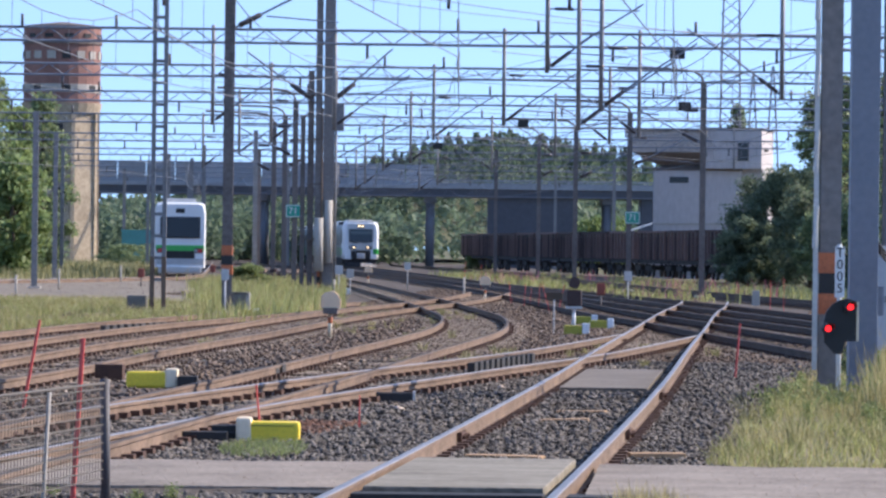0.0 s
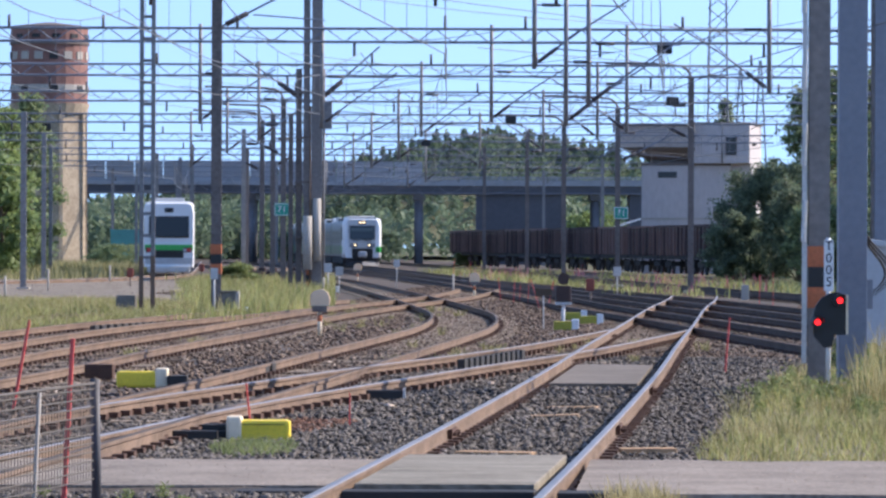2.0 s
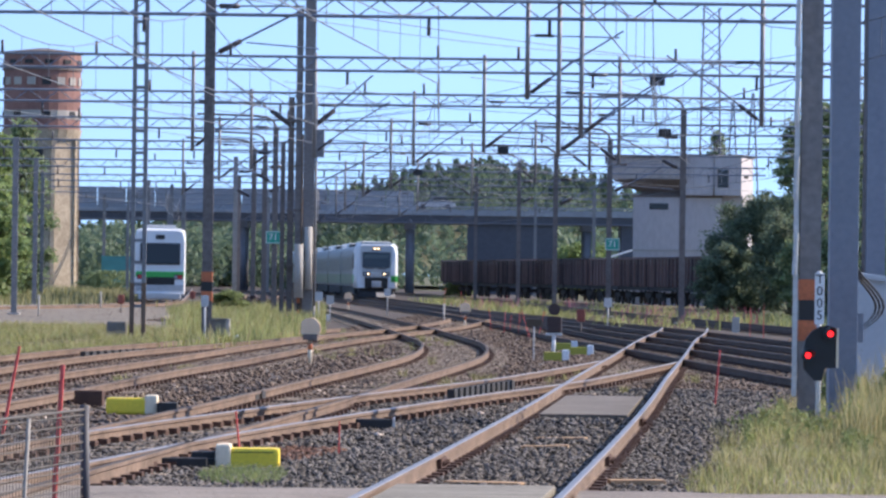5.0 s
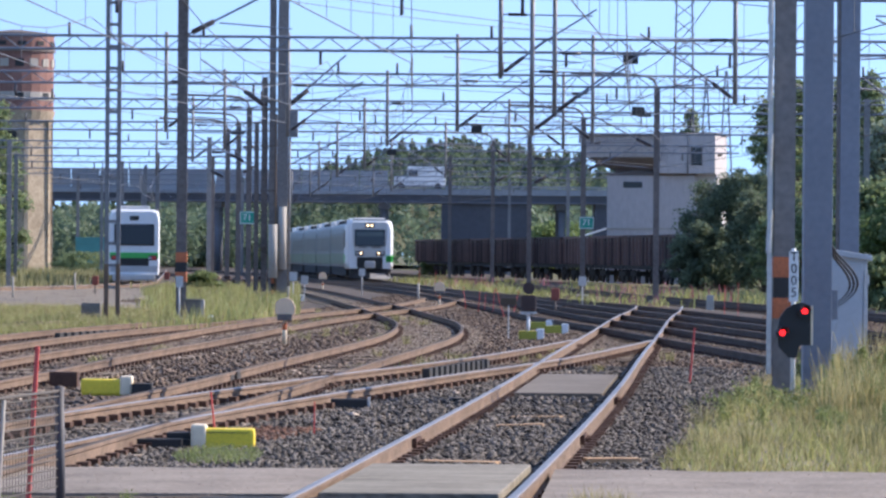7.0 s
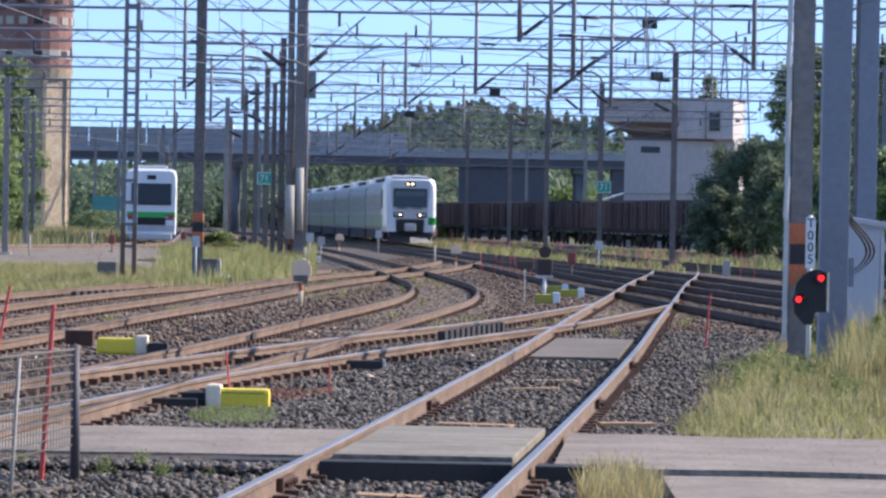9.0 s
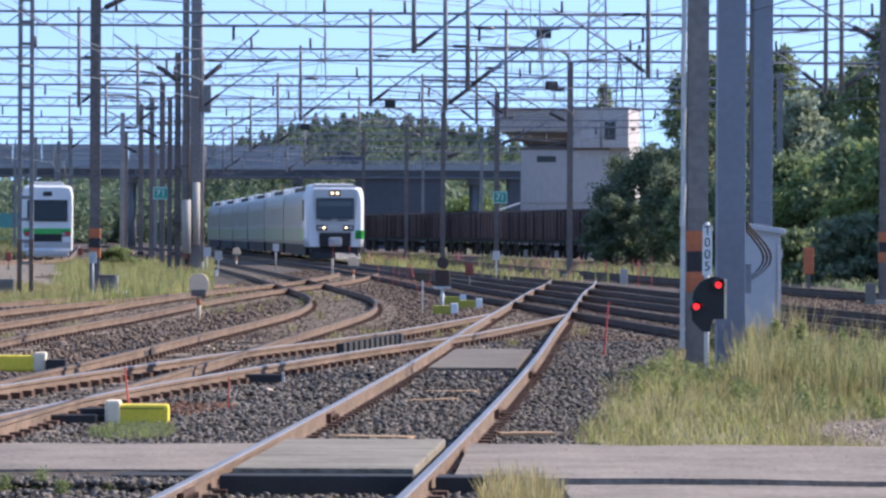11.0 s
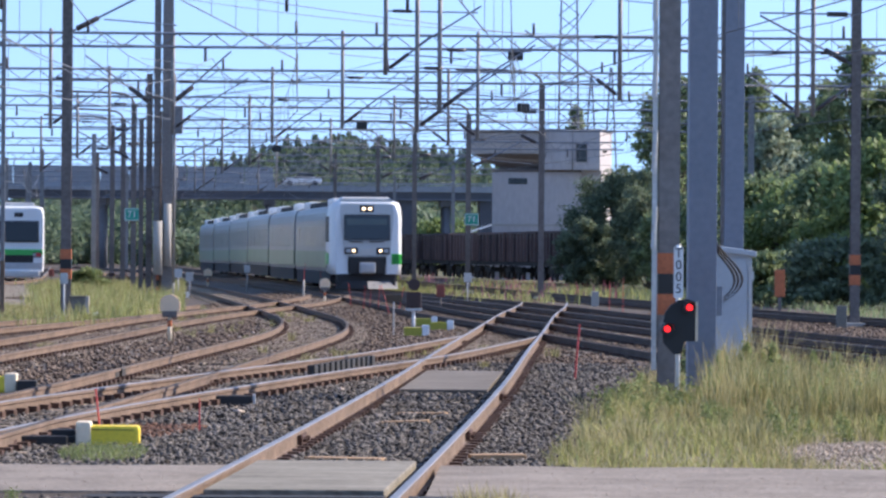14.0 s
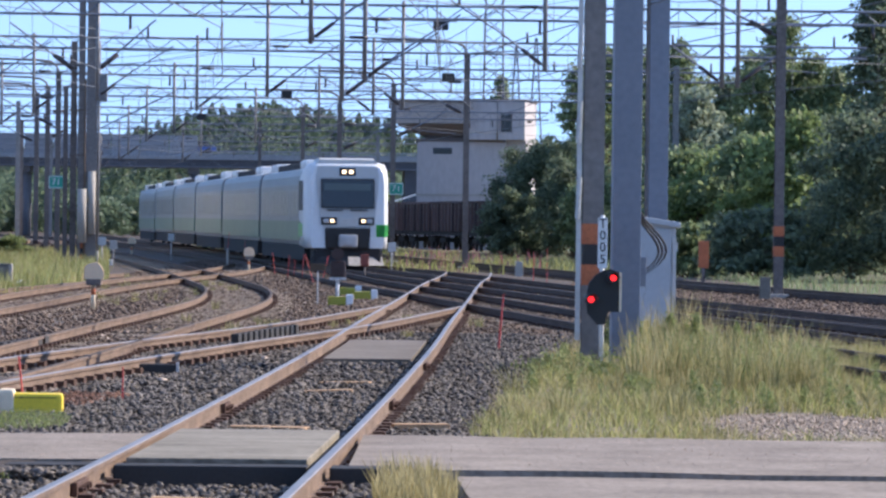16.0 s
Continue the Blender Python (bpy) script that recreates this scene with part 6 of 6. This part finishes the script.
tuft = lambda x, y: (x - 1.22) ** 2 / 0.27 ** 2 + (y - 30.2) ** 2 / 1.8 ** 2 < 1
blades("path_tuft", scatter(2600, 0.9, 1.6, 28.2, 32.2, tuft), 0.27, 0.005, M_STRAW, "dry tuft of grass before the crossing")
near_box = lambda x, y: (x + 1.95) ** 2 / 0.42 ** 2 + (y - 42.6) ** 2 / 1.7 ** 2 < 1
blades("motor_grass", scatter(2600, -2.6, -1.4, 40.5, 44.4, near_box), 0.075, 0.0045, M_HERB, "short green grass at the points motor", lean=0.6)
left = lambda x, y: x < CENTRE["siding"](y) - 1.7 and y < 152 and x > -0.12 * y - 3
blades("left_meadow", scatter(60000, -24, -5, 85, 152, left, 0.3, 0.25), 0.2, 0.010, M_MEADOW, "yellow-green meadow grass beside the siding", lean=0.9)
blades("left_straw", scatter(30000, -24, -5, 85, 152, left, 0.35, 0.25), 0.26, 0.008, M_STRAW, "yellow seeding grass beside the siding", lean=0.8)
mound = lambda x, y: -0.062 * y + 0.3 + 1.8 * noise.noise((y * 0.13, 1.7, 0.4)) < x < min(-0.028 * y, CENTRE["branch"](y) - 1.4) and 110 < y < 240
blades("mound_grass", scatter(34000, -15, -2, 110, 240, mound), 0.45, 0.013, M_MEADOW, "tall green grass between tracks and masts")
blades("mound_straw", scatter(5000, -13, -2, 110, 240, mound), 0.6, 0.009, M_STRAW, "yellow seeding grass between tracks and masts")
far_r = lambda x, y: CENTRE["arrival"](y) + 1.9 < x < CENTRE["arrival"](y) + 12 and abs(x - CENTRE["outer"](y)) > 1.5
blades("wagon_verge", scatter(13000, -5, 22, 170, 330, far_r, 0.35, 0.2), 0.45, 0.022, M_MEADOW, "green weeds along the far track", lean=0.7)
blades("fireweed", scatter(2200, -5, 22, 175, 300, far_r, 0.55, 0.15), 0.62, 0.022, M_PINK, "pink flowering fireweed along the far track", "flowers")
right_v = lambda x, y: x > CENTRE["outer"](y) + 2.0
blades("wood_edge_grass", scatter(9000, 10, 34, 110, 240, right_v, 0.5, 0.3), 0.3, 0.016, M_LEAF, "rough grass at the wood's edge", lean=0.8)
bare_left = lambda x, y: x < -0.05 * y - 3 and abs(x - CENTRE["stabling"](y)) > 2
blades("stabling_grass", scatter(14000, -46, -12, 235, 420, bare_left), 0.6, 0.025, M_GRASS, "green and yellow weeds by the water tower")


# ---- ballast stones ----
def stones(name, n, x0, x1, y0, y1, size, material, inside):
    p = np.column_stack([rng.uniform(x0, x1, n), rng.uniform(y0, y1, n)])
    p = p[np.array([inside(a, b) for a, b in p], bool)]
    n = len(p)
    base = np.array([(1, 0, 0), (-1, 0, 0), (0, 1, 0), (0, -1, 0), (0, 0, 0.8), (0, 0, -0.8)], float)
    tri = np.array([(0, 2, 4), (2, 1, 4), (1, 3, 4), (3, 0, 4), (2, 0, 5), (1, 2, 5), (3, 1, 5), (0, 3, 5)])
    q = base[None] * rng.uniform(0.6, 1.35, (n, 6, 1)) + rng.normal(scale=0.16, size=(n, 6, 3))
    a, b = rng.uniform(0, 6.28, n), rng.uniform(-0.9, 0.9, n)
    ca, sa, cb, sb = np.cos(a), np.sin(a), np.cos(b), np.sin(b)
    x, y, z = q[..., 0], q[..., 1], q[..., 2]
    x, z = x * cb[:, None] + z * sb[:, None], -x * sb[:, None] + z * cb[:, None]
    x, y = x * ca[:, None] - y * sa[:, None], x * sa[:, None] + y * ca[:, None]
    s = (size * rng.uniform(0.6, 1.4, n))[:, None]
    v = np.stack([x * s + p[:, 0:1], y * s + p[:, 1:2], z * s * 0.8 - 0.005 + rng.uniform(-0.01, 0.025, n)[:, None]], 2).reshape(-1, 3)
    f = (np.arange(n)[:, None, None] * 6 + tri[None]).reshape(-1, 3)
    o = from_arrays(name, v, f, material)
    return tagged(o, "loose crushed ballast stones", "ballast", kind="stuff")


line_edge = line([(62, 9), (80, 12), (100, 15), (140, 17), (160, 16)])


def open_bed(x, y):
    if (ROAD0 < y < ROAD1) or (y < ROAD1 and x > 0.95 and y > 32.9) or (y < 32.2 and x > 1.4) or x > edge(y) + 0.3 * math.sin(y * 3):
        return False
    if abs(x - CENTRE["near"](y)) < 0.72 and (61.4 < y < 71.7 or 32.6 < y < ROAD1):
        return False
    return True


stones("ballast_stones", 50000, -4.6, 3.2, 24, 48, 0.032, M_STONE, open_bed)
stones("ballast_stones_beyond", 36000, -5.0, 6.0, 48, 78, 0.036, M_STONE, lambda x, y: open_bed(x, y) and x > CENTRE["link"](y) - 0.8)
stones("ballast_stones_rusty", 46000, -11, 9, 48, 135, 0.042, M_STONE_RUST, lambda x, y: y > 78 or x < CENTRE["link"](y) - 0.8)


stones("yard_ballast", 24000, -11, 9, 135, 235, 0.055, M_STONE_RUST, lambda x, y: CENTRE["branch"](y) - 3.5 < x < CENTRE["outer"](y) + 2)
stones("pale_debris", 420, -9, 4, 50, 120, 0.045, M_GRIT, lambda x, y: x < CENTRE["near"](y) - 1.2)
shoulder = bmesh.new()
rows_ = [[shoulder.verts.new((x, y + 0.1 * noise.noise((x * 2, y, 1)), z + 0.02 * noise.noise((x * 3, y * 3, 2)))) for x in np.linspace(-5.2, -0.95, 30)] for y, z in ((33.0, -0.03), (33.5, 0.05), (34.15, 0.112))]
for r, s in zip(rows_, rows_[1:]):
    for j in range(29):
        shoulder.faces.new((r[j], r[j + 1], s[j + 1], s[j]))
tagged(part("road_shoulder", shoulder, M_BALLAST), "stony shoulder sloping from path to ballast", "ballast", kind="structure")
stones("rust_stained_stones", 2600, -1.95, -1.0, 46.2, 49.5, 0.034, M_STAIN, lambda x, y: abs(x - (CENTRE["link"](y) + 1.55)) < 0.45)
sh = stones("shoulder_stones", 5000, -5.2, -0.95, 33.1, 34.15, 0.03, M_STONE, lambda x, y: True)
sh.location.z = 0.055
stones("road_grit", 1500, 1.2, 9, 33.3, 38.2, 0.005, M_GRIT, lambda x, y: True).location.z = 0.122
stones("path_grit", 700, -7, -1, 33.6, 37.5, 0.005, M_GRIT, lambda x, y: True).location.z = 0.122
stones("verge_gravel", 8000, 4.3, 7.2, 38.7, 46.2, 0.016, M_GRIT, lambda x, y: ((x - 5.7) / 1.35) ** 2 + ((y - 42.6) / 3.6) ** 2 < 1)
stones("yard_gravel", 14000, -30, -9, 152, 238, 0.05, M_STONE_RUST, lambda x, y: x < -9.6 - 0.045 * (y - 140))
stones("main_line_stones", 26000, 5, 17, 62, 150, 0.045, M_STONE_RUST, lambda x, y: x > 0.085 * y - 1.5 and x < line_edge(y))


# ---- road traffic on the bridge ----
def van():
    t = thing("van", "white delivery van driving across the bridge", "van")
    part("body", boxes((-1.0, 3.0, -0.95, 0.95, 0.45, 2.5), bevel=0.15), M_WHITE, t)
    b = boxes((-2.4, -0.95, -0.92, 0.92, 0.45, 1.35), bevel=0.12)
    part("bonnet", b, M_WHITE, t)
    part("window", boxes((-0.9, 0.1, -0.97, 0.97, 1.5, 2.1), bevel=0.02), M_GLASS, t)
    for x in (-1.6, 2.2):
        part("wheel", rods(((x, -0.97, 0.35), (x, 0.97, 0.35), 0.35), seg=16), M_BLACK, t)
    return t


def car(material, label):
    t = thing("car", label, "car", "cars on the bridge")
    def hull(pts, w):
        k = bmesh.new()
        lo, hi = [[k.verts.new((x, s * w, z)) for x, z in pts] for s in (-1, 1)]
        k.faces.new(lo[::-1])
        k.faces.new(hi)
        for i in range(len(pts)):
            j = (i + 1) % len(pts)
            k.faces.new((lo[i], lo[j], hi[j], hi[i]))
        bmesh.ops.recalc_face_normals(k, faces=k.faces[:])
        bmesh.ops.bevel(k, geom=k.edges[:], offset=0.04, segments=2, affect="EDGES")
        return k
    part("body", hull([(-2.12, 0.3), (-2.15, 0.62), (-1.9, 0.8), (-0.95, 0.93), (1.75, 0.97), (2.1, 0.85), (2.1, 0.3)], 0.88), material, t)
    part("cabin", hull([(-1.0, 0.9), (-0.35, 1.40), (0.9, 1.42), (1.65, 0.95)], 0.76), M_GLASS, t)
    part("roof", hull([(-0.42, 1.40), (-0.2, 1.48), (0.75, 1.49), (1.0, 1.39)], 0.72), material, t)
    for x in (-1.35, 1.3):
        part("wheel", rods(((x, -0.9, 0.32), (x, 0.9, 0.32), 0.32), seg=16), M_BLACK, t)
    return t


VAN, CAR_WHITE, CAR_BLUE = van(), car(M_WHITE, "white car driving across the bridge"), car(M_BLUE, "blue car driving across the bridge")
CAR_SILVER, CAR_NAVY = car(M_CHROME, "silver car driving across the bridge"), car(M_NAVY, "dark navy car driving across the bridge")

# ---- motion ----
FRONT = [(0.0, 400), (1.5, 381), (3.5, 356), (4.5, 342), (7.0, 306), (9.0, 276), (10.2, 258), (12.5, 224), (14.5, 195), (16.0, 173)]
front_at = line(FRONT)


def coach_pose(y_front):
    fx = CENTRE["arrival"]
    # step back along the track by the coach's length
    back = y_front + CAR_L
    for _ in range(4):
        back += CAR_L - math.hypot(back - y_front, fx(back) - fx(y_front))
    d = math.degrees(math.atan2(fx(back) - fx(y_front), back - y_front))
    # the line rises slightly half way along
    return pose(fx(y_front), y_front, RAIL + 0.11 * math.exp(-((y_front - 262) / 55) ** 2), 0, 0, 180 - d), back + 0.45


def motions():
    times = [i * 0.5 for i in range(33)]
    rows = [[] for _ in COACHES]
    for t in times:
        y = front_at(t)
        for k in range(len(COACHES)):
            m, y = coach_pose(y)
            rows[k].append((t, m))
    for ob, r in zip(COACHES, rows):
        walk(ob, r)
    for ob, r in ((VAN, ((0, 84), (7.0, -1.1), (16, -109))), (CAR_WHITE, ((0, 173), (12.5, 17.4), (14.0, -1.1), (16, -25.6))), (CAR_BLUE, ((0, 180), (14.4, 15.2), (14.8, 8.9), (15.2, 3.4), (16, -4.3))),
                  (CAR_SILVER, ((0, 79.5), (4.0, 14.5), (4.6, 4.75), (9.0, -66), (16, -122))), (CAR_NAVY, ((0, 158), (9.8, 17.2), (10.2, 11.5), (16, -72)))):
        walk(ob, [(t, pose(x, BY + 6.0, 8.745)) for t, x in r])


motions()
